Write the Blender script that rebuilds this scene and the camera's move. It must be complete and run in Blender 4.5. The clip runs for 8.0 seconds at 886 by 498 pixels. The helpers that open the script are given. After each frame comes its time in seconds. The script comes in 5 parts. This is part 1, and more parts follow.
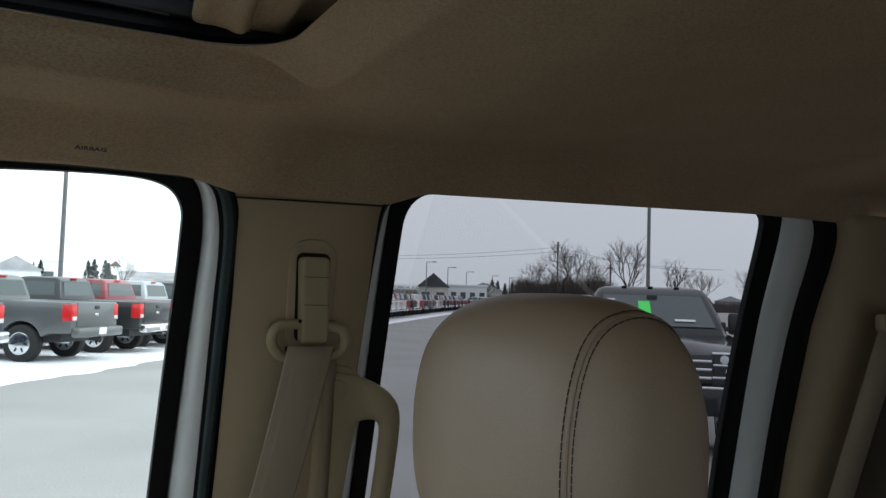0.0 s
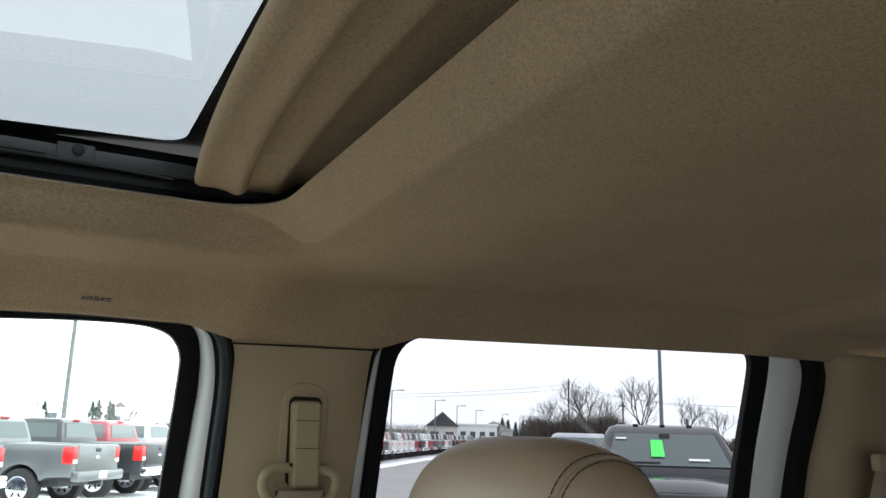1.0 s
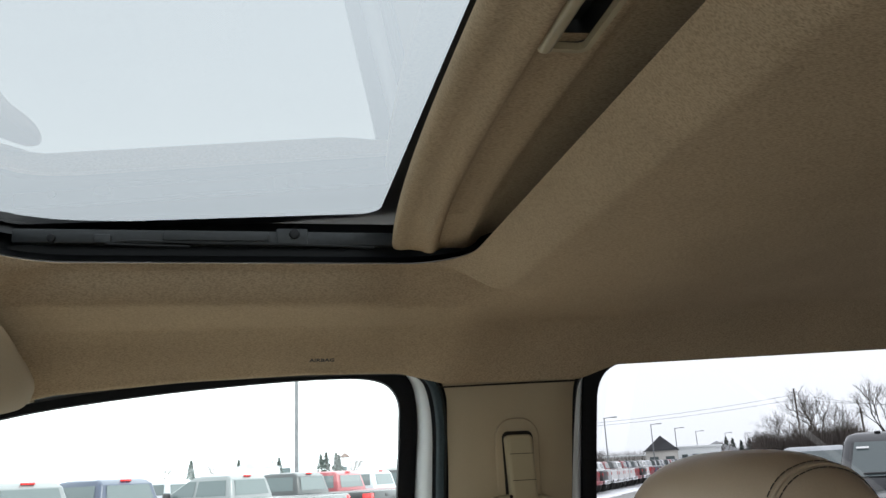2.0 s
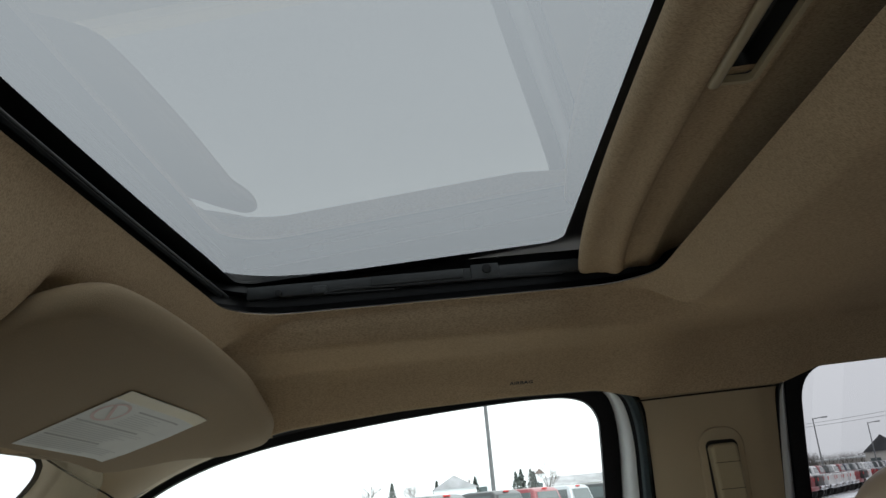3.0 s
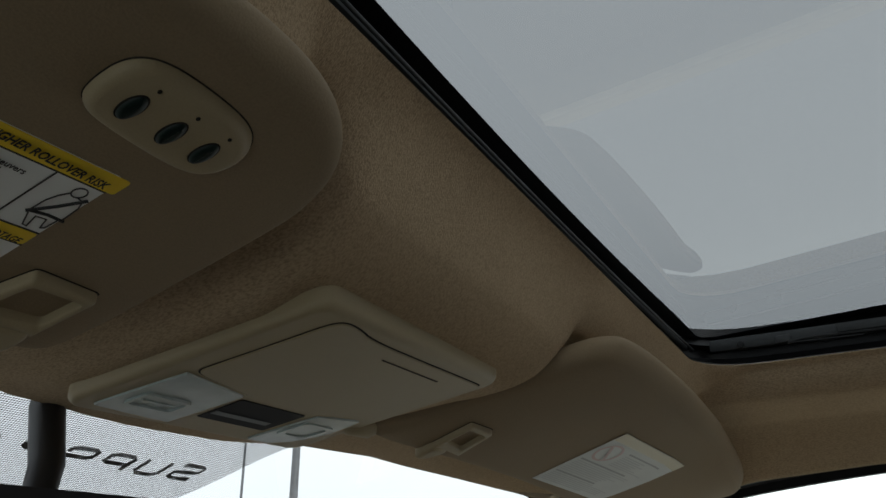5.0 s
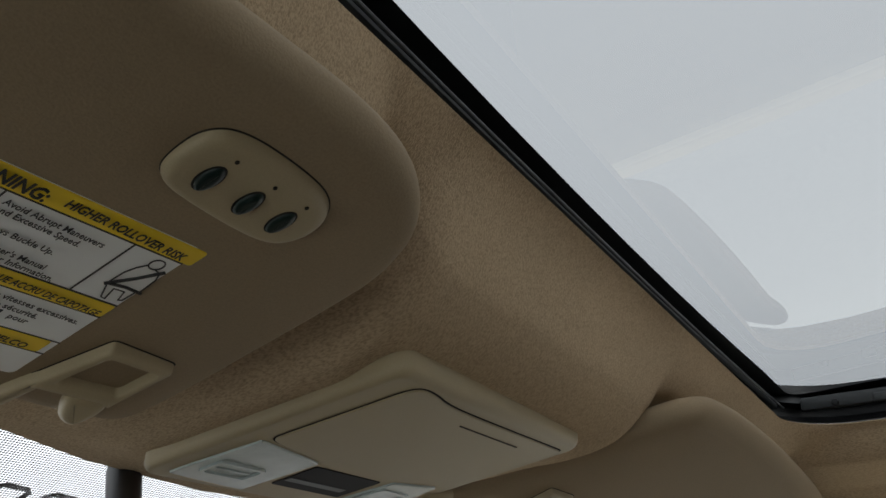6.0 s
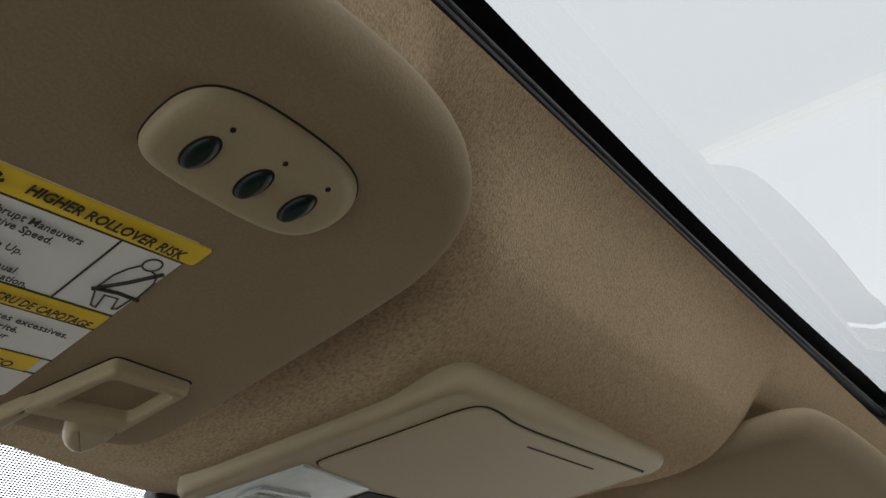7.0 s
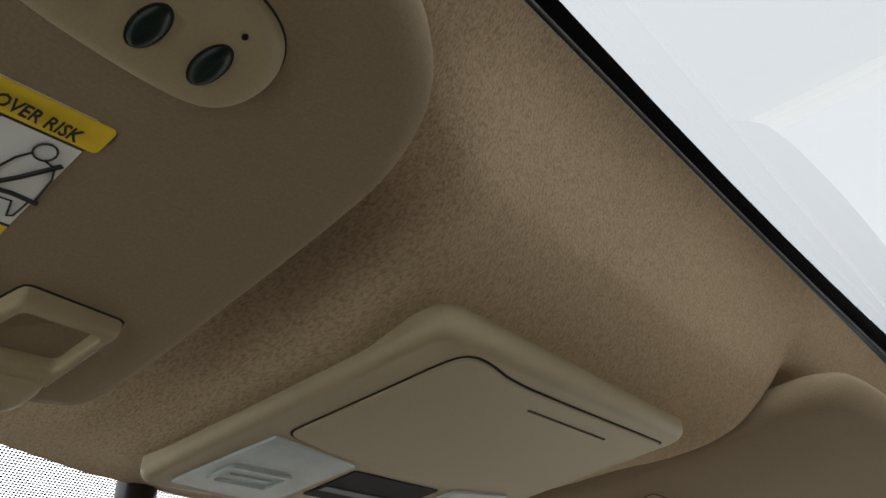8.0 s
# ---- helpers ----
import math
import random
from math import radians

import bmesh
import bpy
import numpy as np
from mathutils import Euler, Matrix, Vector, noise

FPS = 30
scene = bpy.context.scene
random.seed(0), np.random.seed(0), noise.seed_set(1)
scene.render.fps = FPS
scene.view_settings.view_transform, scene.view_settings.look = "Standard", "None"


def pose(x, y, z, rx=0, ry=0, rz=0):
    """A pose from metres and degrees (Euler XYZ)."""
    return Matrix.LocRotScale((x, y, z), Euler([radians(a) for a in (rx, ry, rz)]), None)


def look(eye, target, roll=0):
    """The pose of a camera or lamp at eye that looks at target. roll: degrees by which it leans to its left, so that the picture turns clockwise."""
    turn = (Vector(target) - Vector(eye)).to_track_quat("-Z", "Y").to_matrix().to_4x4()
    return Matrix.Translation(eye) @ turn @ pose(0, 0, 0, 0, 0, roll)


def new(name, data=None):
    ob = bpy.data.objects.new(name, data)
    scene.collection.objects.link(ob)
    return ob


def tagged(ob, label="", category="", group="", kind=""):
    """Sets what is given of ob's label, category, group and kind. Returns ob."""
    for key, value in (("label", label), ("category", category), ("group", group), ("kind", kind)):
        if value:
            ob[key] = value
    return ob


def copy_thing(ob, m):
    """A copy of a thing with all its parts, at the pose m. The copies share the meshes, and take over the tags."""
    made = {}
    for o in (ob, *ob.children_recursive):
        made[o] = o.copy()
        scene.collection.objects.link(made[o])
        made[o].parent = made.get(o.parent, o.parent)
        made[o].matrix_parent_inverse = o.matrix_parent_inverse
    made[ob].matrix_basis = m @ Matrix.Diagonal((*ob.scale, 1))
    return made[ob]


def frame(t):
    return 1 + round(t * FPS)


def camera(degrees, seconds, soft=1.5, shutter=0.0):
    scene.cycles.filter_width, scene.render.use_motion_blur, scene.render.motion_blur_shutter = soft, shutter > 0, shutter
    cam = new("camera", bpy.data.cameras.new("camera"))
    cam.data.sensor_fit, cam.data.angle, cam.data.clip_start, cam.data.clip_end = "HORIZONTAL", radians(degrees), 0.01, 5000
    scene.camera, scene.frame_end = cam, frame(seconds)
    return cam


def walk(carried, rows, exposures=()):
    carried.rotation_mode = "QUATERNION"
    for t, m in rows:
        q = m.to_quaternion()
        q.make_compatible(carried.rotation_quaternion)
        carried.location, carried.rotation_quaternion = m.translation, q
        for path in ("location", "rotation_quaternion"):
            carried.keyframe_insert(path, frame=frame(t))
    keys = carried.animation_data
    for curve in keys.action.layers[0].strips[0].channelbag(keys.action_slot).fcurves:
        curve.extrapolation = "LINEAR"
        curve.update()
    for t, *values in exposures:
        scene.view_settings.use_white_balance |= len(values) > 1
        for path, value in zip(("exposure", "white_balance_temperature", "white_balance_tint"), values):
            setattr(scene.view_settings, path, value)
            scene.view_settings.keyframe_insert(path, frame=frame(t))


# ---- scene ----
cam = camera(56.8, 8.0)
PATH = [
    (0, (-0.176, 0.335, 1.73), (1.602, -0.575, 1.847), 1.8),
    (0.5, (-0.192, 0.341, 1.739), (1.561, -0.566, 2.06), 1.8),
    (1, (-0.226, 0.333, 1.734), (1.523, -0.529, 2.18), 1.5),
    (1.5, (-0.26, 0.347, 1.74), (1.517, -0.431, 2.229), -2.5),
    (1.7, (-0.267, 0.348, 1.736), (1.563, -0.278, 2.245), -2.9),
    (2.8, (-0.326, 0.359, 1.725), (1.588, 0.24, 2.291), -5.2),
    (3, (-0.334, 0.369, 1.73), (1.577, 0.359, 2.321), -5.3),
    (3.5, (-0.355, 0.373, 1.721), (1.531, 0.601, 2.348), -5.2),
    (4, (-0.393, 0.396, 1.707), (1.439, 0.858, 2.364), -4.8),
    (4.5, (-0.425, 0.416, 1.696), (1.298, 1.139, 2.411), -2.6),
    (4.7, (-0.429, 0.414, 1.696), (1.248, 1.218, 2.431), -1.4),
    (5.8, (-0.429, 0.412, 1.7), (1.072, 1.388, 2.59), 1.0),
    (6, (-0.423, 0.423, 1.707), (1.063, 1.414, 2.608), 0.9),
    (6.5, (-0.407, 0.445, 1.728), (1.034, 1.503, 2.625), 1.9),
    (7, (-0.376, 0.452, 1.73), (1.014, 1.568, 2.637), 1.9),
    (7.5, (-0.352, 0.455, 1.732), (1.005, 1.589, 2.666), 1.4),
    (8, (-0.323, 0.475, 1.718), (1.025, 1.606, 2.668), 0.6),
]
EXPOSURES = [(0, 0.85, 6150, 8), (0.5, 1.38, 6200, 6), (1, 1.97, 6300, 7), (1.7, 1.97, 6350, 8), (2.8, 1.22, 6500, 9), (3.5, 0.7, 6450, 9), (4.5, 0.5, 6450, 8), (4.7, 0.57, 6450, 8), (5.8, 1.37, 6600, 11), (6.5, 1.8, 6700, 12), (8, 2.05, 6750, 12)]
walk(cam, [(t, look(e, g, r)) for t, e, g, r in PATH], EXPOSURES)

# ==== the place ====
# ---- world and light: an overcast winter day ----
world = bpy.data.worlds.new("world")
scene.world = world
world.use_nodes = True
wn, wl = world.node_tree.nodes, world.node_tree.links
sky = wn.new("ShaderNodeTexSky")
sky.sky_type, sky.sun_disc = "NISHITA", False
sky.sun_elevation, sky.sun_rotation = radians(38), radians(200)
sky.air_density, sky.dust_density = 1.0, 4.0
grey = wn.new("ShaderNodeHueSaturation")
grey.inputs["Saturation"].default_value = 0.12
cloud = wn.new("ShaderNodeMix")
cloud.data_type = "RGBA"
cloud.inputs[0].default_value = 0.72
cloud.inputs[7].default_value = (10.4, 10.8, 11.2, 1)
wl.new(sky.outputs[0], grey.inputs["Color"])
wl.new(grey.outputs[0], cloud.inputs[6])
# the overcast is a little brighter overhead than along the horizon
aim, split, rise, brighten = wn.new("ShaderNodeTexCoord"), wn.new("ShaderNodeSeparateXYZ"), wn.new("ShaderNodeMapRange"), wn.new("ShaderNodeVectorMath")
rise.inputs["To Min"].default_value, rise.inputs["To Max"].default_value = 1.0, 1.2
brighten.operation = "SCALE"
wl.new(aim.outputs["Generated"], split.inputs[0])
wl.new(split.outputs["Z"], rise.inputs["Value"])
wl.new(cloud.outputs[2], brighten.inputs[0])
wl.new(rise.outputs[0], brighten.inputs["Scale"])
wl.new(brighten.outputs[0], wn["Background"].inputs["Color"])
wn["Background"].inputs["Strength"].default_value = 0.15

sun = new("sun", bpy.data.lights.new("sun", "SUN"))
sun.data.energy, sun.data.angle, sun.data.color = 0.6, radians(25), (1.0, 0.96, 0.9)
sun.matrix_world = look((0, 0, 20), (4, 12, 6))


# ---- materials ----
def material(name, color, rough=0.6, metal=0.0, grain=0.0, scale=200.0, bump=0.0, stain=0.0, stain_scale=6.0, spec=0.5):
    """Principled surface with fine grain, broad stains and a fine relief, in metres."""
    m = bpy.data.materials.new(name)
    m.use_nodes = True
    n, l = m.node_tree.nodes, m.node_tree.links
    b = n["Principled BSDF"]
    b.inputs["Base Color"].default_value = (*color, 1)
    b.inputs["Roughness"].default_value, b.inputs["Metallic"].default_value = rough, metal
    b.inputs["Specular IOR Level"].default_value = spec
    co = n.new("ShaderNodeTexCoord")
    if grain or bump:
        fine = n.new("ShaderNodeTexNoise")
        fine.inputs["Scale"].default_value, fine.inputs["Detail"].default_value = scale, 3
        l.new(co.outputs["Object"], fine.inputs["Vector"])
    if grain or stain:
        broad = n.new("ShaderNodeTexNoise")
        broad.inputs["Scale"].default_value, broad.inputs["Detail"].default_value = stain_scale, 4
        l.new(co.outputs["Object"], broad.inputs["Vector"])
        last = None
        for tex, amount in ((fine if grain else None, grain), (broad, stain)):
            if tex is None or not amount:
                continue
            ramp = n.new("ShaderNodeMapRange")
            ramp.inputs["From Min"].default_value, ramp.inputs["From Max"].default_value = 0.3, 0.7
            ramp.inputs["To Min"].default_value, ramp.inputs["To Max"].default_value = 1 - amount, 1 + amount * 0.6
            l.new(tex.outputs["Fac"], ramp.inputs["Value"])
            mul = n.new("ShaderNodeVectorMath")
            mul.operation = "SCALE"
            if last is None:
                mul.inputs[0].default_value = color
            else:
                l.new(last.outputs[0], mul.inputs[0])
            l.new(ramp.outputs[0], mul.inputs["Scale"])
            last = mul
        if last:
            l.new(last.outputs[0], b.inputs["Base Color"])
    if bump:
        bp = n.new("ShaderNodeBump")
        bp.inputs["Strength"].default_value, bp.inputs["Distance"].default_value = bump, 0.002
        l.new(fine.outputs["Fac"], bp.inputs["Height"])
        l.new(bp.outputs[0], b.inputs["Normal"])
    return m


def glass(name, tint, gloss=1.0, base_gloss=0.06, rise=0.85):
    """A thin tinted pane: see-through, with a reflection that grows towards grazing angles."""
    m = bpy.data.materials.new(name)
    m.use_nodes = True
    n, l = m.node_tree.nodes, m.node_tree.links
    n.remove(n["Principled BSDF"])
    clear, shine, mix, facing = (n.new("ShaderNode" + k) for k in ("BsdfTransparent", "BsdfGlossy", "MixShader", "LayerWeight"))
    clear.inputs["Color"].default_value = (*tint, 1)
    shine.inputs["Color"].default_value = (gloss, gloss, gloss, 1)
    shine.inputs["Roughness"].default_value = 0.0
    facing.inputs["Blend"].default_value = 0.5
    power, base = n.new("ShaderNodeMath"), n.new("ShaderNodeMath")
    power.operation, base.operation = "POWER", "MULTIPLY_ADD"
    power.inputs[1].default_value = 4.0
    base.inputs[1].default_value, base.inputs[2].default_value = rise, base_gloss
    l.new(facing.outputs["Facing"], power.inputs[0])
    l.new(power.outputs[0], base.inputs[0])
    l.new(base.outputs[0], mix.inputs[0])
    l.new(clear.outputs[0], mix.inputs[1])
    l.new(shine.outputs[0], mix.inputs[2])
    l.new(mix.outputs[0], n["Material Output"].inputs["Surface"])
    return m


def fabric(name, color, dark):
    """Napped knit headliner cloth: fine knit columns, short brushed fibres lying one way, soft sheen."""
    m = bpy.data.materials.new(name)
    m.use_nodes = True
    n, l = m.node_tree.nodes, m.node_tree.links
    b = n["Principled BSDF"]
    b.inputs["Roughness"].default_value, b.inputs["Specular IOR Level"].default_value = 0.95, 0.05
    b.inputs["Sheen Weight"].default_value, b.inputs["Sheen Roughness"].default_value = 0.05, 0.5
    b.inputs["Sheen Tint"].default_value = (*color, 1)
    co = n.new("ShaderNodeTexCoord")

    def layer(scale, detail, stretch, turn):
        mp, tex = n.new("ShaderNodeMapping"), n.new("ShaderNodeTexNoise")
        mp.inputs["Scale"].default_value, mp.inputs["Rotation"].default_value = stretch, (0, 0, turn)
        tex.inputs["Scale"].default_value, tex.inputs["Detail"].default_value = scale, detail
        l.new(co.outputs["Object"], mp.inputs["Vector"])
        l.new(mp.outputs[0], tex.inputs["Vector"])
        return tex.outputs["Fac"]

    def mixed(a, b_, wa, wb):
        one, two = n.new("ShaderNodeMath"), n.new("ShaderNodeMath")
        one.operation, two.operation = "MULTIPLY", "MULTIPLY_ADD"
        one.inputs[1].default_value, two.inputs[1].default_value = wb, wa
        l.new(b_, one.inputs[0])
        l.new(a, two.inputs[0])
        l.new(one.outputs[0], two.inputs[2])
        return two.outputs[0]

    fibres = layer(1100, 3.0, (1.0, 0.35, 0.6), -0.9)
    knit = layer(1500, 1.0, (1.0, 0.25, 0.6), 0.15)
    clumps = layer(330, 3.0, (1.0, 0.5, 0.8), -0.7)
    broad = layer(6.0, 3.0, (1.0, 1.0, 1.0), 0.0)
    nap = mixed(mixed(fibres, knit, 0.55, 0.45), clumps, 0.94, 0.06)
    ramp = n.new("ShaderNodeValToRGB")
    ramp.color_ramp.elements[0].position, ramp.color_ramp.elements[1].position = 0.36, 0.56
    ramp.color_ramp.elements[0].color, ramp.color_ramp.elements[1].color = (*dark, 1), (*color, 1)
    l.new(nap, ramp.inputs[0])
    tone = n.new("ShaderNodeMapRange")
    tone.inputs["From Min"].default_value, tone.inputs["From Max"].default_value = 0.3, 0.7
    tone.inputs["To Min"].default_value, tone.inputs["To Max"].default_value = 0.93, 1.05
    l.new(broad, tone.inputs["Value"])
    mul = n.new("ShaderNodeVectorMath")
    mul.operation = "SCALE"
    l.new(ramp.outputs[0], mul.inputs[0])
    l.new(tone.outputs[0], mul.inputs["Scale"])
    l.new(mul.outputs[0], b.inputs["Base Color"])
    bp = n.new("ShaderNodeBump")
    bp.inputs["Strength"].default_value, bp.inputs["Distance"].default_value = 0.55, 0.0012
    l.new(nap, bp.inputs["Height"])
    l.new(bp.outputs[0], b.inputs["Normal"])
    return m


CLOTH = fabric("headliner_cloth", (0.515, 0.396, 0.262), (0.33, 0.250, 0.162))
VINYL = material("visor_vinyl", (0.315, 0.243, 0.157), 0.75, grain=0.08, scale=1000, bump=0.14, stain=0.05, spec=0.15)
PLASTIC = material("tan_plastic", (0.40, 0.330, 0.206), 0.5, grain=0.05, scale=1400, bump=0.06, stain=0.04, spec=0.4)
TRIM = material("pillar_plastic", (0.43, 0.345, 0.223), 0.55, grain=0.05, scale=1100, bump=0.08, stain=0.05, spec=0.4)
LEATHER = material("tan_leather", (0.37, 0.285, 0.203), 0.42, grain=0.06, scale=700, bump=0.15, stain=0.06, spec=0.5)
STITCH = material("dark_thread", (0.03, 0.025, 0.02), 0.8)
WEB = material("belt_webbing", (0.36, 0.297, 0.215), 0.75, grain=0.12, scale=1500, bump=0.2)
SEALGREY = material("dark_grey_rubber", (0.026, 0.044, 0.050), 0.55, grain=0.2, scale=300, stain=0.2, spec=0.4)
BLACK = material("black_rubber", (0.008, 0.008, 0.009), 0.7, grain=0.2, scale=300, stain=0.2, spec=0.2)
FRAMEBLACK = material("black_frame_metal", (0.006, 0.0066, 0.0072), 0.42, grain=0.2, scale=150, stain=0.3, spec=0.4)
RAILGREY = material("dark_grey_rail", (0.040, 0.044, 0.046), 0.4, grain=0.15, scale=200, stain=0.3)
WHITE = material("white_car_paint", (0.76, 0.79, 0.79), 0.3, stain=0.06)
HOLE = material("dark_slot", (0.022, 0.019, 0.015), 0.8, spec=0.2)
BUTTON = material("dark_green_rubber", (0.004, 0.015, 0.013), 0.42, spec=0.3)
LENS = material("clear_lamp_lens", (0.47, 0.54, 0.53), 0.15, stain=0.1, stain_scale=60, spec=0.7)
SCREEN = material("smoked_display", (0.010, 0.009, 0.010), 0.5, spec=0.04)
LABELWHITE = material("label_white", (0.86, 0.88, 0.87), 0.4, stain=0.04)
LABELGREY = material("label_aged_white", (0.64, 0.66, 0.64), 0.5, stain=0.06, stain_scale=25)
LABELYELLOW = material("label_yellow", (0.90, 0.64, 0.03), 0.4)
LABELFADED = material("label_faded_yellow", (0.58, 0.52, 0.34), 0.45)
INK = material("label_ink", (0.02, 0.02, 0.02), 0.5)
PALEINK = material("label_pale_ink", (0.50, 0.515, 0.51), 0.5)
FADEDINK = material("label_faded_ink", (0.34, 0.35, 0.35), 0.5)
REDINK = material("label_red_ink", (0.60, 0.44, 0.42), 0.5)
CHROME = material("chrome", (0.75, 0.76, 0.78), 0.12, metal=1.0)
MIRROR = material("mirror_silver", (0.85, 0.86, 0.86), 0.02, metal=1.0)
DARKPLASTIC = material("dark_plastic", (0.025, 0.025, 0.027), 0.5)
DASH = material("dash_vinyl", (0.085, 0.064, 0.047), 0.6, grain=0.1, scale=600, bump=0.1)
# darkened so that the unseen floor throws little light up to the headliner
CARPET = material("dark_carpet", (0.05, 0.040, 0.030), 0.95, grain=0.3, scale=400, bump=0.4)
SUNGLASS = glass("tinted_roof_glass", (0.126, 0.134, 0.138), base_gloss=0.040)
PRIVACY = glass("privacy_glass", (0.222, 0.220, 0.229), base_gloss=0.025, rise=0.4)
# tint of the unseen rear pane, darkened to keep light off the rear headliner
DARKGLASS = glass("rear_dimming_glass", (0.03, 0.03, 0.032))
CLEAR = glass("clear_glass", (0.665, 0.708, 0.690))
WSGLASS = glass("windshield_glass", (0.475, 0.495, 0.505))
ASPHALT = material("salted_asphalt", (0.29, 0.286, 0.28), 0.9, grain=0.12, scale=40, bump=0.05, stain=0.10, stain_scale=0.5)
SNOW = material("trodden_snow", (0.80, 0.82, 0.85), 0.8, grain=0.08, scale=12, bump=0.3, stain=0.1, stain_scale=0.8)
BARK = material("bare_bark", (0.085, 0.07, 0.06), 0.9, grain=0.3, scale=3, stain=0.3, stain_scale=0.4)
# conifer green with the paling of haze and glare put into the colour
EVERGREEN = material("hazed_conifer", (0.055, 0.072, 0.062), 0.9, grain=0.4, scale=2)
STEEL = material("weathered_steel", (0.16, 0.165, 0.17), 0.55, metal=0.3, stain=0.2)
SIDING = material("pale_siding", (0.55, 0.53, 0.49), 0.8, stain=0.15, stain_scale=0.3)
# far roofs' grey, lightened to look washed out by glare
ROOFING = material("glare_paled_shingle", (0.33, 0.33, 0.34), 0.9, stain=0.3, stain_scale=0.4)
DARKROOF = material("dark_shingle", (0.06, 0.062, 0.066), 0.9, stain=0.3, stain_scale=0.4)
BRICKRED = material("brick_red", (0.15, 0.10, 0.085), 0.85, stain=0.2)
CARGLASS = material("car_window", (0.07, 0.09, 0.092), 0.08, spec=0.5)
TYRE = material("tyre_rubber", (0.02, 0.02, 0.02), 0.85)
REDLAMP = material("red_lamp", (0.55, 0.02, 0.02), 0.2)
HEADLAMP = material("headlamp", (0.55, 0.58, 0.6), 0.1, spec=0.8)
GREENTAG = material("green_paper", (0.10, 0.85, 0.13), 0.6)
WHITEPAPER = material("white_paper", (0.75, 0.75, 0.74), 0.6)


# ---- mesh helpers ----
def part(name, bm, mat, parent=None, label="", angle=40):
    """Links a bmesh as one mesh object, smooth but for edges sharper than angle."""
    me = bpy.data.meshes.new(name)
    bmesh.ops.recalc_face_normals(bm, faces=bm.faces)
    bm.to_mesh(me)
    bm.free()
    me.materials.append(mat)
    me.polygons.foreach_set("use_smooth", [True] * len(me.polygons))
    me.set_sharp_from_angle(angle=radians(angle))
    ob = new(name, me)
    if parent:
        ob.parent, ob.matrix_parent_inverse = parent, parent.matrix_basis.inverted()
    if label:
        ob["label"] = label
    return ob


def thing(name, at, label, category, group=""):
    """An Empty at a thing's base."""
    ob = new(name)
    ob.location = at
    ob.empty_display_size = 0.05
    return tagged(ob, label, category, group)


def moved(bm, m):
    bmesh.ops.transform(bm, matrix=m, verts=bm.verts)
    return bm


def loft(rows, ring=False, caps=False):
    """A surface through rows of points; ring: each row closes on itself; caps: close the first and last rows."""
    bm = bmesh.new()
    v = [[bm.verts.new(p) for p in row] for row in rows]
    k = len(rows[0])
    for a, b in zip(v, v[1:]):
        for i in range(k if ring else k - 1):
            j = (i + 1) % k
            bm.faces.new((a[i], a[j], b[j], b[i]))
    if caps:
        bm.faces.new(v[0])
        bm.faces.new(v[-1])
    return bm


def box(sx, sy, sz, bevel=0.0, seg=2, at=(0, 0, 0)):
    bm = bmesh.new()
    bmesh.ops.create_cube(bm, size=1, matrix=Matrix.Translation(at) @ Matrix.Diagonal((sx, sy, sz, 1)))
    if bevel:
        bmesh.ops.bevel(bm, geom=bm.edges[:], offset=bevel, segments=seg, profile=0.5, affect="EDGES")
    return bm


def disc(r, h, seg=24, bevel=0.0, at=(0, 0, 0), r2=None):
    bm = bmesh.new()
    bmesh.ops.create_cone(bm, cap_ends=True, segments=seg, radius1=r, radius2=r if r2 is None else r2, depth=h, matrix=Matrix.Translation(at))
    if bevel:
        rim = [e for e in bm.edges if abs(e.verts[0].co.z - e.verts[1].co.z) < 1e-6]
        bmesh.ops.bevel(bm, geom=rim, offset=bevel, segments=2, profile=0.5, affect="EDGES")
    return bm


def join(*bms):
    out = bmesh.new()
    for b in bms:
        me = bpy.data.meshes.new("tmp")
        b.to_mesh(me)
        out.from_mesh(me)
        b.free()
        bpy.data.meshes.remove(me)
    return out


def tube(points, r, seg=8, ends=True):
    """A round bar along points; r may be one radius or one for each point."""
    pts = [Vector(p) for p in points]
    rad = r if isinstance(r, (list, tuple)) else [r] * len(pts)
    rows, side = [], None
    for i, p in enumerate(pts):
        d = (pts[min(i + 1, len(pts) - 1)] - pts[max(i - 1, 0)]).normalized()
        if side is None:
            side = d.orthogonal().normalized()
        side = (side - d * side.dot(d)).normalized()
        up = d.cross(side)
        rows.append([p + rad[i] * (math.cos(a) * side + math.sin(a) * up) for a in (2 * math.pi * k / seg for k in range(seg))])
    return loft(rows, ring=True, caps=ends)


def smooth_line(pts, rounds=2, closed=False):
    """Cuts the corners of a line of points."""
    pts = [Vector(p) for p in pts]
    for _ in range(rounds):
        out = [] if closed else [pts[0]]
        for a, b in zip(pts, pts[1:] + pts[:1] if closed else pts[1:]):
            out += [a.lerp(b, 0.25), a.lerp(b, 0.75)]
        pts = out if closed else out + [pts[-1]]
    return pts


def inset(outline, d):
    """A closed line in the xy plane drawn in by d along its normals."""
    n, out = len(outline), []
    area = sum(outline[i].x * outline[(i + 1) % n].y - outline[(i + 1) % n].x * outline[i].y for i in range(n))
    s = 1 if area > 0 else -1
    for i, p in enumerate(outline):
        t = (outline[(i + 1) % n] - outline[i - 1]).normalized()
        out.append(p + Vector((-t.y, t.x, 0)) * d * s)
    return out


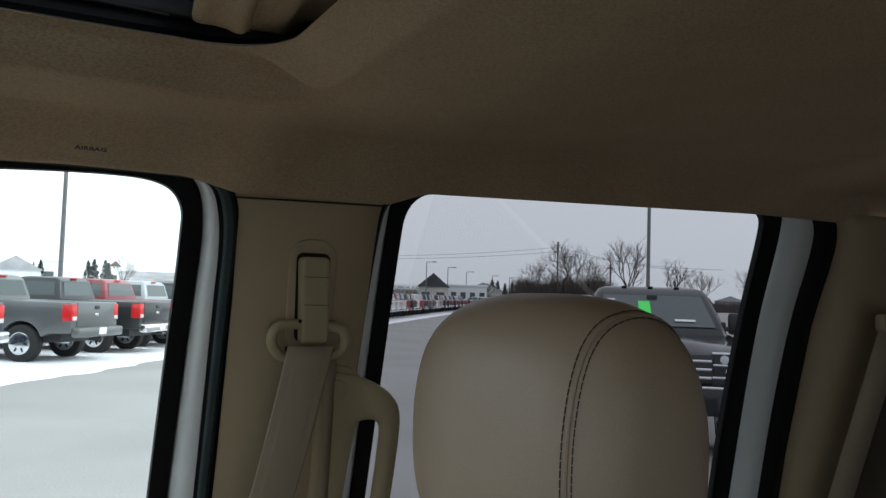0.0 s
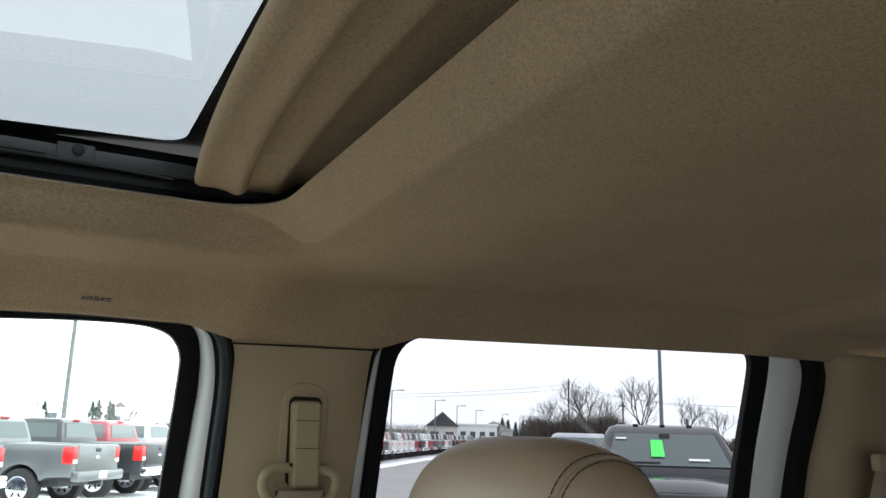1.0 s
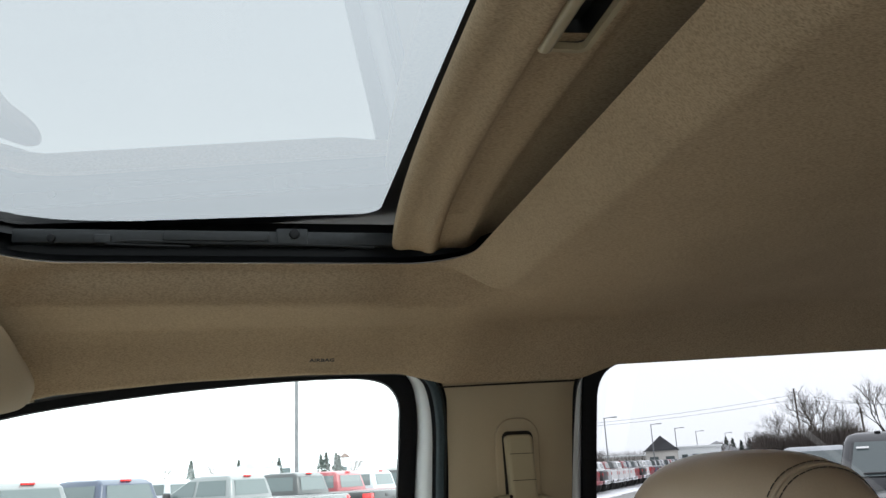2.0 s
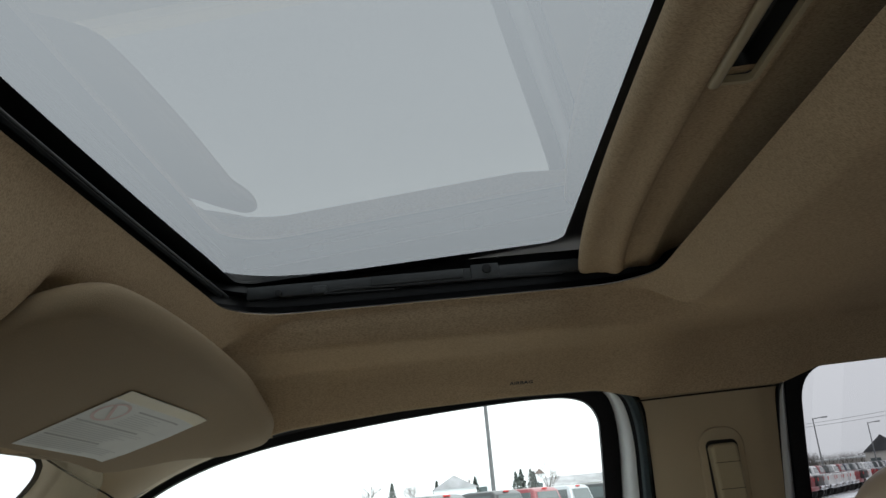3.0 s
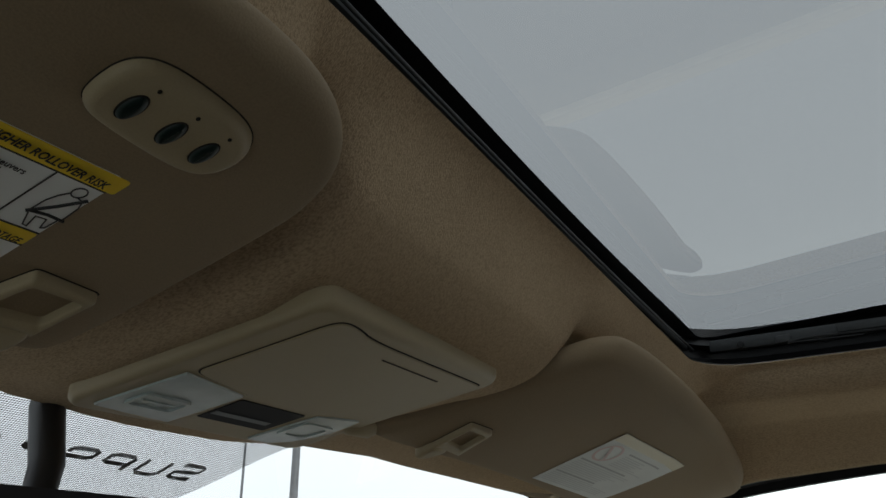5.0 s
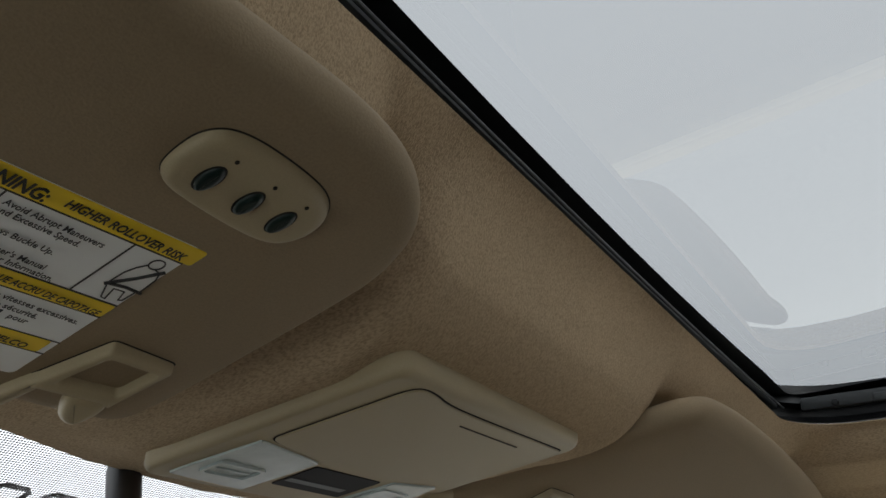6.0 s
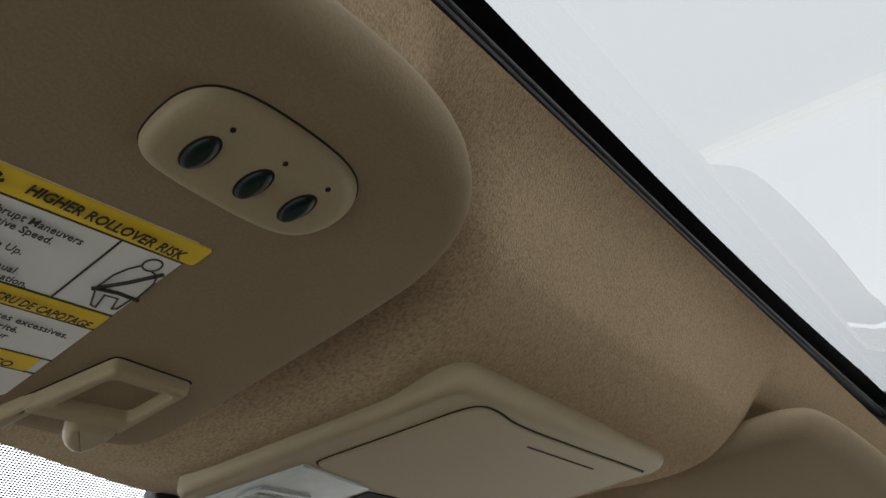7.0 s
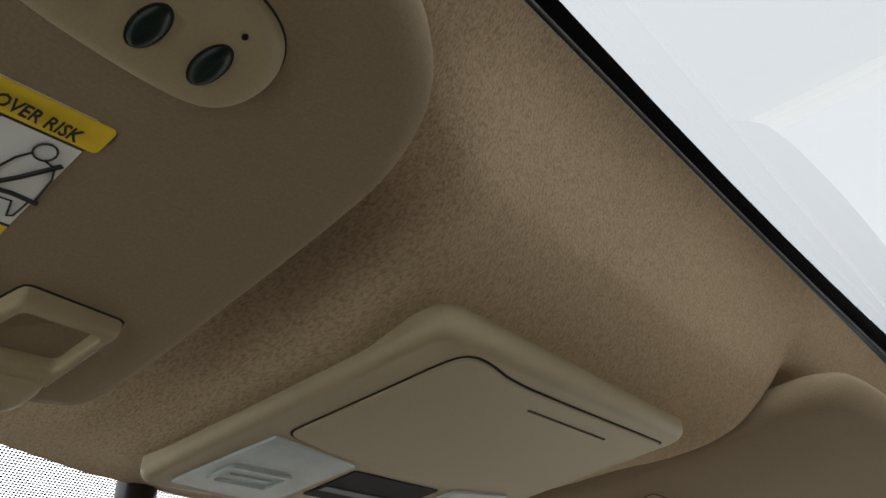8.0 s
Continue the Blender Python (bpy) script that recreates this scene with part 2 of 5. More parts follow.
def pad(outline, thick, edge, steps=6):
    """A flat pad over a closed outline, z from 0 down to -thick, with rounded rims of radius edge."""
    rows = []
    for k in range(steps + 1):
        a = math.pi / 2 * k / steps
        rows.append([Vector((p.x, p.y, -thick + edge * (1 - math.cos(a)))) for p in inset(outline, edge * (1 - math.sin(a)))])
    rows = [[Vector((p.x, p.y, -thick)) for p in inset(outline, edge * 1.04)]] + rows
    rows.append([Vector((p.x, p.y, 0)) for p in outline])
    return loft(rows, ring=True, caps=True)


def rounded(x0, y0, x1, y1, r, seg=6):
    """A rectangle with rounded corners in the xy plane."""
    out = []
    for cx, cy, a0 in ((x1 - r, y1 - r, 0), (x0 + r, y1 - r, 90), (x0 + r, y0 + r, 180), (x1 - r, y0 + r, 270)):
        for k in range(seg + 1):
            a = radians(a0 + 90 * k / seg)
            out.append(Vector((cx + r * math.cos(a), cy + r * math.sin(a), 0)))
    return out


def frame_ring(outer, inner, thick):
    """A flat frame between two closed lines of equally many points, z from 0 down to -thick."""
    rows = [[Vector((p.x, p.y, 0)) for p in outer], [Vector((p.x, p.y, -thick)) for p in outer],
            [Vector((p.x, p.y, -thick)) for p in inner], [Vector((p.x, p.y, 0)) for p in inner]]
    rows.append(rows[0])
    bm = loft(rows, ring=True)
    bmesh.ops.remove_doubles(bm, verts=bm.verts, dist=1e-6)
    return bm


def words(name, body, size, m, mat, parent, align="LEFT", shear=0.0, squeeze=1.0, bold=0.022):
    """Raised writing as a mesh, a fifth of a millimetre thick."""
    cu = bpy.data.curves.new(name, "FONT")
    cu.body, cu.size, cu.align_x, cu.shear = body, size, align, shear
    cu.extrude, cu.resolution_u, cu.offset = 0.0001, 2, size * bold
    tmp = bpy.data.objects.new("tmp", cu)
    me = bpy.data.meshes.new_from_object(tmp)
    bpy.data.objects.remove(tmp)
    bpy.data.curves.remove(cu)
    me.transform(m @ Matrix.Diagonal((squeeze, 1, 1, 1)))
    me.materials.clear()
    me.materials.append(mat)
    ob = new(name, me)
    ob.parent, ob.matrix_parent_inverse = parent, parent.matrix_basis.inverted()
    return ob


def smooth(a, b, v):
    v = min(1.0, max(0.0, (v - a) / (b - a)))
    return v * v * (3 - 2 * v)


def along(table, v):
    """Linear reading of a table of (v, value) pairs."""
    if v <= table[0][0]:
        return table[0][1]
    for (a, x), (b, y) in zip(table, table[1:]):
        if v <= b:
            return x + (y - x) * (v - a) / (b - a)
    return table[-1][1]


# ---- the cab: x to the passenger side, y ahead, z up from the ground ----
OPEN_X, OPEN_Y0, OPEN_Y1, OPEN_R, OPEN_Z = 0.521, 0.147, 0.5928, 0.065, 1.937
RAIL = ((-1.1, 1.872), (-0.66, 1.872), (-0.10, 1.855), (-0.05, 1.838), (0.13, 1.836), (0.185, 1.850), (0.30, 1.851), (0.44, 1.846), (0.58, 1.835), (0.715, 1.808), (0.79, 1.768))
BULGE = ((0.59, 1.932), (0.605, 1.912), (0.632, 1.862), (0.648, 1.8510), (0.67, 1.8455), (0.83, 1.8205), (0.95, 1.818))
RECESS = ((0.58, 1.918), (0.60, 1.903), (0.62, 1.891), (0.65, 1.878), (0.75, 1.853), (0.85, 1.838), (0.95, 1.830))


PASSENGER_OUTLINE = ((0.168, 0.66), (0.170, 0.628), (0.182, 0.600), (0.208, 0.585), (0.37, 0.577), (0.56, 0.579), (0.638, 0.580), (0.680, 0.589), (0.693, 0.608), (0.670, 0.645), (0.615, 0.680), (0.592, 0.722), (0.572, 0.751), (0.540, 0.761), (0.377, 0.762), (0.235, 0.775), (0.135, 0.787), (0.112, 0.780), (0.145, 0.72))
DRIVER_OUTLINE = ((-0.174, 0.70), (-0.174, 0.650), (-0.176, 0.613), (-0.193, 0.584), (-0.236, 0.566), (-0.320, 0.567), (-0.45, 0.567), (-0.60, 0.563), (-0.660, 0.568), (-0.680, 0.60), (-0.640, 0.66), (-0.592, 0.722), (-0.540, 0.759), (-0.40, 0.765), (-0.27, 0.771), (-0.202, 0.777), (-0.177, 0.771), (-0.174, 0.735))
VISOR_LINES = [[(p.x, p.y) for p in smooth_line([(x, y, 0) for x, y in line], 2, closed=True)] for line in (PASSENGER_OUTLINE, DRIVER_OUTLINE)]


def visor_distance(x, y):
    """Signed distance from the nearer sun visor's outline, negative under it."""
    line = VISOR_LINES[0 if x > 0 else 1]
    best, inside = 9.0, False
    ax, ay = line[-1]
    for bx, by in line:
        ex, ey, px, py = bx - ax, by - ay, x - ax, y - ay
        t = min(1.0, max(0.0, (px * ex + py * ey) / (ex * ex + ey * ey + 1e-12)))
        best = min(best, (px - ex * t) ** 2 + (py - ey * t) ** 2)
        if (ay > y) != (by > y) and x < ex * (y - ay) / (by - ay) + ax:
            inside = not inside
        ax, ay = bx, by
    return -math.sqrt(best) if inside else math.sqrt(best)


def opening_distance(x, y, grow=0.0):
    """How far a place lies outside the roof opening's rounded rectangle."""
    hx, hy, r = OPEN_X - OPEN_R, (OPEN_Y1 - OPEN_Y0) / 2 - OPEN_R, OPEN_R + grow
    qx, qy = abs(x) - hx, abs(y - (OPEN_Y0 + OPEN_Y1) / 2) - hy
    return math.hypot(max(qx, 0), max(qy, 0)) + min(max(qx, qy), 0) - r


def liner_height(x, y):
    """Height of the headliner's visible face."""
    ax = abs(x)
    rear = 1.943 - 0.04 * ax * ax
    mid = 1.911 - 0.02 * ax * ax
    back = mid + (rear - mid) * smooth(0.05, -0.45, y)
    back -= 0.016 * smooth(-0.66, -0.72, y)
    w = 1 - (smooth(0.140, 0.202, ax) if x > 0 else 0.30 * smooth(0.114, 0.155, ax) + 0.70 * smooth(0.148, 0.176, ax))
    deep, low = (sum(along(table, y + d) for d in (-0.018, -0.009, 0.0, 0.009, 0.018)) / 5 for table in (RECESS, BULGE))
    front = deep + (low - deep) * w
    z = back + (front - back) * smooth(0.50, 0.62, y)
    rail = along(RAIL, y)
    side = smooth(-0.02, 0.27, y)
    reach = 0.655 - 0.10 * side
    k = min(1.0, max(0.0, (ax - reach) / (0.722 - reach)))
    z += (rail - z) * k ** (1.7 - 0.6 * side)
    # moulded side band: a flat ledge, a crease, a steep face and a shallow roll to the rail
    ledge = smooth(0.05, 0.15, y) * smooth(0.76, 0.68, y)
    if ax > 0.50 and ledge:
        wave = 0.016 * smooth(0.27, 0.20, y)
        drop = rail - 1.906
        profile = ((0.500, 1.9400), (0.526, 1.9325), (0.545 + wave, 1.9065), (0.550 + wave, 1.9030), (0.560 + wave, 1.9012), (0.640, 1.906 + drop * 0.20), (0.662, 1.906 + drop * 0.37), (0.695, 1.906 + drop * 0.75), (0.722, rail), (0.80, rail - 0.09))
        face = sum(along(profile, ax + d) for d in (-0.006, -0.003, 0.0, 0.003, 0.006)) / 5
        face += (rail - face) * smooth(0.708, 0.722, ax)
        z += (face - z) * ledge * smooth(0.50, 0.53 + 0.04 * smooth(0.54, 0.60, y), ax)
    # the cloth comes close to the console's face round its rim
    z -= 0.0045 * smooth(0.138, 0.112, ax) * smooth(0.668, 0.70, y) * smooth(0.90, 0.84, y)
    header = along(((0, 1.819), (0.10, 1.822), (0.20, 1.832), (0.30, 1.8345), (0.355, 1.831), (0.44, 1.827), (0.53, 1.821), (0.60, 1.816), (0.70, 1.812)), ax)
    z += (header - z) * smooth(0.84, 0.92, y + 0.25 * ax * ax)
    if 0.54 < y < 0.89 and 0.08 < ax < 0.72:
        # moulded pocket that takes the folded visor
        gap = visor_distance(x, y)
        if x > 0:
            z += 0.026 * smooth(0.012, -0.005, gap) * smooth(0.600, 0.665, y)
        else:
            # a trough shaped to deepen the shade round the driver's visor, which lies snugly in its pocket
            z += (0.024 * smooth(0.055, 0.012, gap) + 0.022 * smooth(0.026, 0.002, gap) * smooth(0.61, 0.68, y)) * smooth(0.585, 0.635, y) * smooth(0.885, 0.835, y)
            seat_z = 1.8637 + 0.0394 * (x + 0.251) - 0.2635 * (y - 0.643)
            z += (seat_z - z) * smooth(-0.010, -0.026, gap)
    d = opening_distance(x, y)
    width = 0.014 + 0.028 * smooth(0.26, 0.17, y) + 0.018 * smooth(0.55, 0.59, y)
    if d < width:
        z += (OPEN_Z - z) * (1 - max(0.0, d) / width) ** 1.45
    return z


def contour_point(angle, dist):
    """Where a ray from the opening's middle meets the opening's outline grown by dist."""
    cy = (OPEN_Y0 + OPEN_Y1) / 2
    dx, dy, lo, hi = math.cos(angle), math.sin(angle), 0.0, 3.0
    for _ in range(40):
        m = (lo + hi) / 2
        if opening_distance(dx * m, cy + dy * m) < dist:
            lo = m
        else:
            hi = m
    return dx * lo, cy + dy * lo


def edge_point(angle):
    """The headliner's outer edge: door rails, rear wall, windscreen header and pillar corners."""
    cy = (OPEN_Y0 + OPEN_Y1) / 2
    dx, dy, lo, hi = math.cos(angle), math.sin(angle), 0.0, 3.0
    for _ in range(40):
        m = (lo + hi) / 2
        x, y = abs(dx * m), cy + dy * m
        inside = x < 0.722 and y > -1.05 and y < 0.92 - 0.25 * x * x and (x - 0.60) * 0.58 + (y - 0.835) * 0.9 < 0.012
        lo, hi = (m, hi) if inside else (lo, m)
    return dx * lo, cy + dy * lo


def headliner():
    cy = (OPEN_Y0 + OPEN_Y1) / 2
    angles = []
    for a, b, n in ((0, 22, 30), (22, 30, 40), (30, 60, 70), (60, 90, 80)):
        angles += [a + (b - a) * k / n for k in range(n)]
    angles = [radians(v) for v in angles]
    quarter = angles + [math.pi / 2]
    full = angles + [math.pi - a for a in reversed(quarter)][:-1]
    upper = sorted(set(round(a, 9) for a in full + [math.pi]))
    ring = upper + [2 * math.pi - a for a in reversed(upper) if 1e-6 < a < math.pi - 1e-6]
    rows = []
    for grow, z in ((0.012, 1.9388), (0.006, 1.9386), (0.0025, 1.9382), (0.0008, 1.9376)):
        rows.append([(*contour_point(a, grow), z) for a in ring])
    steps = 96
    ends = [(contour_point(a, 0), edge_point(a)) for a in ring]
    for k in range(steps + 1):
        t = 0.3 * (k / steps) + 0.7 * (k / steps) ** 2.4
        row = []
        for (x0, y0), (x1, y1) in ends:
            x, y = x0 + (x1 - x0) * t, y0 + (y1 - y0) * t
            row.append((x, y, liner_height(x, y)))
        rows.append(row)
    rows.append([(x1 * 1.004, cy + (y1 - cy) * 1.004, liner_height(x1, y1) + 0.006) for _, (x1, y1) in ends])
    rows.append([(x1 * 1.01, cy + (y1 - cy) * 1.01, liner_height(x1, y1) + 0.05) for _, (x1, y1) in ends])
    return tagged(part("ceiling", loft(rows, ring=True), CLOTH, angle=60), "tan napped cloth headliner with a moulded roof opening", "headliner", kind="structure")


headliner()

# outer roof skin, open above the roof glass
skin = []
for gx, gy0, gy1, z in ((0.625, 0.06, 0.695, 1.998), (0.68, -0.5, 0.80, 1.990), (0.77, -1.2, 0.94, 1.935), (0.795, -1.22, 0.96, 1.905)):
    skin.append([(p.x, p.y, z) for p in rounded(-gx, gy0, gx, gy1, 0.06, 6)])
tagged(part("roof", loft(skin, ring=True), WHITE), "white painted steel roof of the pickup cab", "roof", kind="structure")


# ---- roof opening: frame, glass, sliding shade ----
def roof_glass_height(x, y):
    return 1.989 - 0.05 * (y - 0.42) - 0.003 * x * x


sunroof = thing("sunroof", (0, 0.37, 1.945), "closed tinted glass sunroof with black frame and open tan shade", "sunroof")
rows = []
for x0, y0, x1, y1, r in ((0.533, 0.232, 0.533, 0.5925, 0.022), (0.63, 0.08, 0.63, 0.69, 0.06)):
    ring = [(p.x, p.y + (0.011 * max(0, 1 - (p.x / 0.46) ** 2) if p.y > 0.5 else 0)) for p in rounded(-x0, y0, x1, y1, r, 8)]
    ring = [q for a, b in zip(ring, ring[1:] + ring[:1]) for q in ([a] if abs(a[0] - b[0]) < 0.3 else [a] + [(a[0] + (b[0] - a[0]) * k / 12, a[1] + 0.011 * max(0, 1 - ((a[0] + (b[0] - a[0]) * k / 12) / 0.46) ** 2) * (1 if a[1] > 0.5 else 0)) for k in range(1, 12)])]
    rows.append([(x, y, roof_glass_height(x, y) - 0.002) for x, y in ring])
rows.append([(x, y, z + 0.004) for x, y, z in rows[-1]])
part("glass_border", loft(rows, ring=True), FRAMEBLACK, sunroof, "black ceramic border of the roof glass")
pane = [[(x, y, roof_glass_height(x, y)) for y in np.linspace(0.08, 0.69, 16)] for x in np.linspace(-0.63, 0.63, 25)]
part("pane", loft(pane), SUNGLASS, sunroof, "grey tinted roof glass")
wall = []
for g, z in ((0.003, 1.9396), (0.014, 1.9405), (0.022, 1.950), (0.030, 1.953), (0.032, 1.964), (0.022, 1.966), (0.030, 1.976), (0.034, 1.990)):
    wall.append([(*contour_point(2 * math.pi * k / 200 + 0.001, g), z) for k in range(200)])
part("frame", loft(wall, ring=True), FRAMEBLACK, sunroof, "stepped black metal frame")
for s in (1, -1):
    track = part("guide_rail", moved(box(0.010, 0.36, 0.014, 0.002, at=(0.5230, 0.40, 1.9630)), Matrix.Diagonal((s, 1, 1, 1))), RAILGREY, sunroof)
    part("plate", moved(box(0.004, 0.030, 0.016, 0.001, at=(0.5170, 0.322, 1.9640)), Matrix.Diagonal((s, 1, 1, 1))), RAILGREY, track)
    part("screw", moved(disc(0.0052, 0.005, 14, 0.001), Matrix.Translation((s * 0.5145, 0.320, 1.9665)) @ pose(0, 0, 0, 0, 90, 0)), FRAMEBLACK, track)
    part("screw", moved(disc(0.004, 0.004, 12, 0.001), Matrix.Translation((s * 0.5165, 0.545, 1.9600)) @ pose(0, 0, 0, 0, 90, 0)), FRAMEBLACK, track)
    part("cover_strip", moved(box(0.003, 0.100, 0.010, 0.001, at=(0.5165, 0.395, 1.9640)), Matrix.Diagonal((s, 1, 1, 1))), RAILGREY, track)
    part("catch", moved(box(0.006, 0.016, 0.009, 0.002, at=(0.517, 0.500, 1.960)), Matrix.Diagonal((s, 1, 1, 1))), RAILGREY, track)
    wire = smooth_line([(s * 0.515, 0.24, 1.9530), (s * 0.515, 0.32, 1.9555), (s * 0.5145, 0.42, 1.9560), (s * 0.5145, 0.47, 1.9580), (s * 0.515, 0.49, 1.9560), (s * 0.5145, 0.50, 1.954), (s * 0.515, 0.42, 1.9525)], 2)
    part("cable", tube(wire, 0.0013, 6), FRAMEBLACK, track)
# grey tubes stand in for the glossy highlight lines on the black front seal
highlight_line = smooth_line([(x, 0.6085 - 0.02 * x * x, 1.9605) for x in np.linspace(-0.50, 0.50, 12)], 1)
part("seal_highlight", tube(highlight_line, 0.0032, 8), RAILGREY, sunroof)
highlight_line = smooth_line([(x, 0.6022 - 0.03 * x * x, 1.9566) for x in np.linspace(-0.50, 0.50, 12)], 1)
part("seal_highlight", tube(highlight_line, 0.0013, 8), RAILGREY, sunroof)

SHADE = ((0.2435, 1.9620), (0.2442, 1.9565), (0.2428, 1.9525), (0.240, 1.9500), (0.236, 1.9492), (0.231, 1.9498), (0.226, 1.9502), (0.2215, 1.9480), (0.217, 1.9448), (0.213, 1.9434), (0.209, 1.9440), (0.206, 1.9470), (0.203, 1.9512), (0.199, 1.9535), (0.178, 1.9545),
         (0.170, 1.9540), (0.165, 1.9560), (0.160, 1.9610), (0.150, 1.9640), (0.120, 1.9640), (-0.25, 1.9640))


def shade_panel():
    rows = []
    for k in range(61):
        x = -0.530 + 1.060 * k / 60
        e = abs(x) / 0.530
        back = 0.024 * e ** 3
        flat = smooth(0.93, 0.995, e)
        row = []
        for y, z in SHADE:
            yy = y - back * (1.3 if 0.2 < y < 0.224 else 1 if y > 0.1 else 0) - (0.012 * smooth(0.965, 1.0, e) if y > 0.2 else 0)
            row.append((x, yy, z + (1.9505 - z) * flat * (1 if 0.15 < y < 0.243 else 0) * 0.75 + 0.010 * smooth(0.985, 1.0, e)))
        rows.append(row)
    bm = loft(rows)
    pocket = [f for f in bm.faces if all(abs(v.co.x) < 0.0886 and 0.17 < v.co.y < 0.2035 for v in f.verts)]
    bmesh.ops.delete(bm, geom=pocket, context="FACES")
    return bm


shade = part("shade", shade_panel(), CLOTH, sunroof, "tan cloth-covered sliding shade, slid back", angle=60)
cup = rounded(-0.100, 0.1755, 0.100, 0.2060, 0.007, 5)
part("pull_handle", moved(frame_ring(cup, inset(cup, 0.0035), 0.0045), Matrix.Translation((0, 0, 1.9530))), PLASTIC, shade, "recessed tan plastic pull")
hollow = rounded(-0.0975, 0.1770, 0.0975, 0.2045, 0.006, 5)
well = [[(p.x, p.y, z) for p in inset(hollow, d)] for d, z in ((0.0, 1.9500), (0.0005, 1.9600), (0.003, 1.9660))]
# the tan hollow's shade is put into its colour: dark walls and floor
part("recess", loft(well + [[(p.x, p.y, 1.9665) for p in inset(hollow, 0.006)]], ring=True), DARKPLASTIC, shade)
part("recess_floor", moved(pad(inset(hollow, 0.004), 0.001, 0.0004, 2), Matrix.Translation((0, 0, 1.9675))), DARKPLASTIC, shade)
part("grip", moved(box(0.192, 0.0080, 0.0085, 0.0028, 3), Matrix.Translation((0, 0.2025, 1.9480))), PLASTIC, shade, "rounded tan grip bar")


# ---- side walls: pillars, seals, door frames, panes; built for both sides ----
def side_x(z, off):
    return 0.74 + off + (1.84 - z) * 0.28


def band(name, lines, mat, s, parent=None, thick=0.004, label=""):
    """A strip between lines of (y, z, offset), on side s, with some thickness."""
    rows = [[(s * side_x(z, o), y, z) for y, z, o in ln] for ln in lines]
    ob = part(name, loft(rows), mat, parent, label, angle=50)
    mod = ob.modifiers.new("thickness", "SOLIDIFY")
    mod.thickness, mod.offset = thick, 0
    return ob


def soft(line, rounds=3):
    return [tuple(p) for p in smooth_line(line, rounds)]


FRONT_GLASS = soft([(0.192, 1.20, 0), (0.186, 1.50, 0), (0.180, 1.70, 0), (0.178, 1.752, 0), (0.1777, 1.788, 0), (0.1773, 1.8248, 0), (0.2008, 1.8499, 0), (0.272, 1.8525, 0), (0.40, 1.8455, 0), (0.52, 1.8345, 0), (0.636, 1.8195, 0), (0.729, 1.7945, 0), (0.80, 1.760, 0), (0.95, 1.665, 0), (1.15, 1.52, 0), (1.38, 1.32, 0)])
FRONT_FRAME = soft([(0.172, 1.20, 0), (0.166, 1.50, 0), (0.159, 1.72, 0), (0.1555, 1.790, 0), (0.160, 1.834, 0), (0.172, 1.855, 0), (0.190, 1.869, 0), (0.225, 1.876, 0), (0.40, 1.877, 0), (0.52, 1.869, 0), (0.645, 1.850, 0), (0.742, 1.815, 0), (0.815, 1.780, 0), (0.965, 1.69, 0), (1.17, 1.545, 0), (1.40, 1.34, 0)])
FRONT_BODY = soft([(0.140, 1.20, 0), (0.140, 1.50, 0), (0.141, 1.72, 0), (0.1405, 1.790, 0), (0.149, 1.833, 0), (0.161, 1.848, 0), (0.180, 1.852, 0), (0.225, 1.8525, 0), (0.40, 1.851, 0), (0.52, 1.843, 0), (0.640, 1.825, 0), (0.735, 1.795, 0), (0.808, 1.756, 0), (0.96, 1.66, 0), (1.165, 1.52, 0), (1.40, 1.30, 0)])
FRONT_TRIM = soft([(0.116, 1.20, 0), (0.117, 1.50, 0), (0.1165, 1.72, 0), (0.116, 1.790, 0), (0.120, 1.825, 0), (0.128, 1.840, 0), (0.150, 1.851, 0), (0.205, 1.860, 0), (0.40, 1.862, 0), (0.52, 1.854, 0), (0.650, 1.838, 0), (0.750, 1.810, 0), (0.822, 1.772, 0), (0.975, 1.68, 0), (1.18, 1.54, 0), (1.42, 1.32, 0)])
REAR_GLASS = soft([(-0.096, 1.20, 0), (-0.091, 1.60, 0), (-0.089, 1.770, 0), (-0.090, 1.858, 0), (-0.170, 1.868, 0), (-0.384, 1.881, 0), (-0.60, 1.888, 0), (-0.695, 1.886, 0), (-0.719, 1.875, 0), (-0.7235, 1.845, 0), (-0.720, 1.70, 0), (-0.735, 1.48, 0), (-0.775, 1.20, 0)])
REAR_FRAME = soft([(-0.074, 1.20, 0), (-0.069, 1.60, 0), (-0.067, 1.80, 0), (-0.069, 1.876, 0), (-0.135, 1.890, 0), (-0.384, 1.904, 0), (-0.60, 1.911, 0), (-0.735, 1.905, 0), (-0.752, 1.885, 0), (-0.757, 1.835, 0), (-0.751, 1.70, 0), (-0.772, 1.48, 0), (-0.805, 1.20, 0)])
REAR_BODY = soft([(-0.046, 1.20, 0), (-0.044, 1.60, 0), (-0.046, 1.80, 0), (-0.056, 1.8535, 0), (-0.135, 1.8655, 0), (-0.384, 1.883, 0), (-0.60, 1.890, 0), (-0.765, 1.888, 0), (-0.797, 1.876, 0), (-0.812, 1.835, 0), (-0.797, 1.70, 0), (-0.814, 1.48, 0), (-0.85, 1.20, 0)])
REAR_TRIM = soft([(-0.040, 1.20, 0), (-0.040, 1.60, 0), (-0.043, 1.80, 0), (-0.048, 1.857, 0), (-0.135, 1.876, 0), (-0.384, 1.896, 0), (-0.60, 1.904, 0), (-0.80, 1.896, 0), (-0.858, 1.878, 0), (-0.876, 1.828, 0), (-0.858, 1.70, 0), (-0.872, 1.48, 0), (-0.905, 1.20, 0)])


def shifted(line, off):
    return [(y, z, off) for y, z, _ in line]


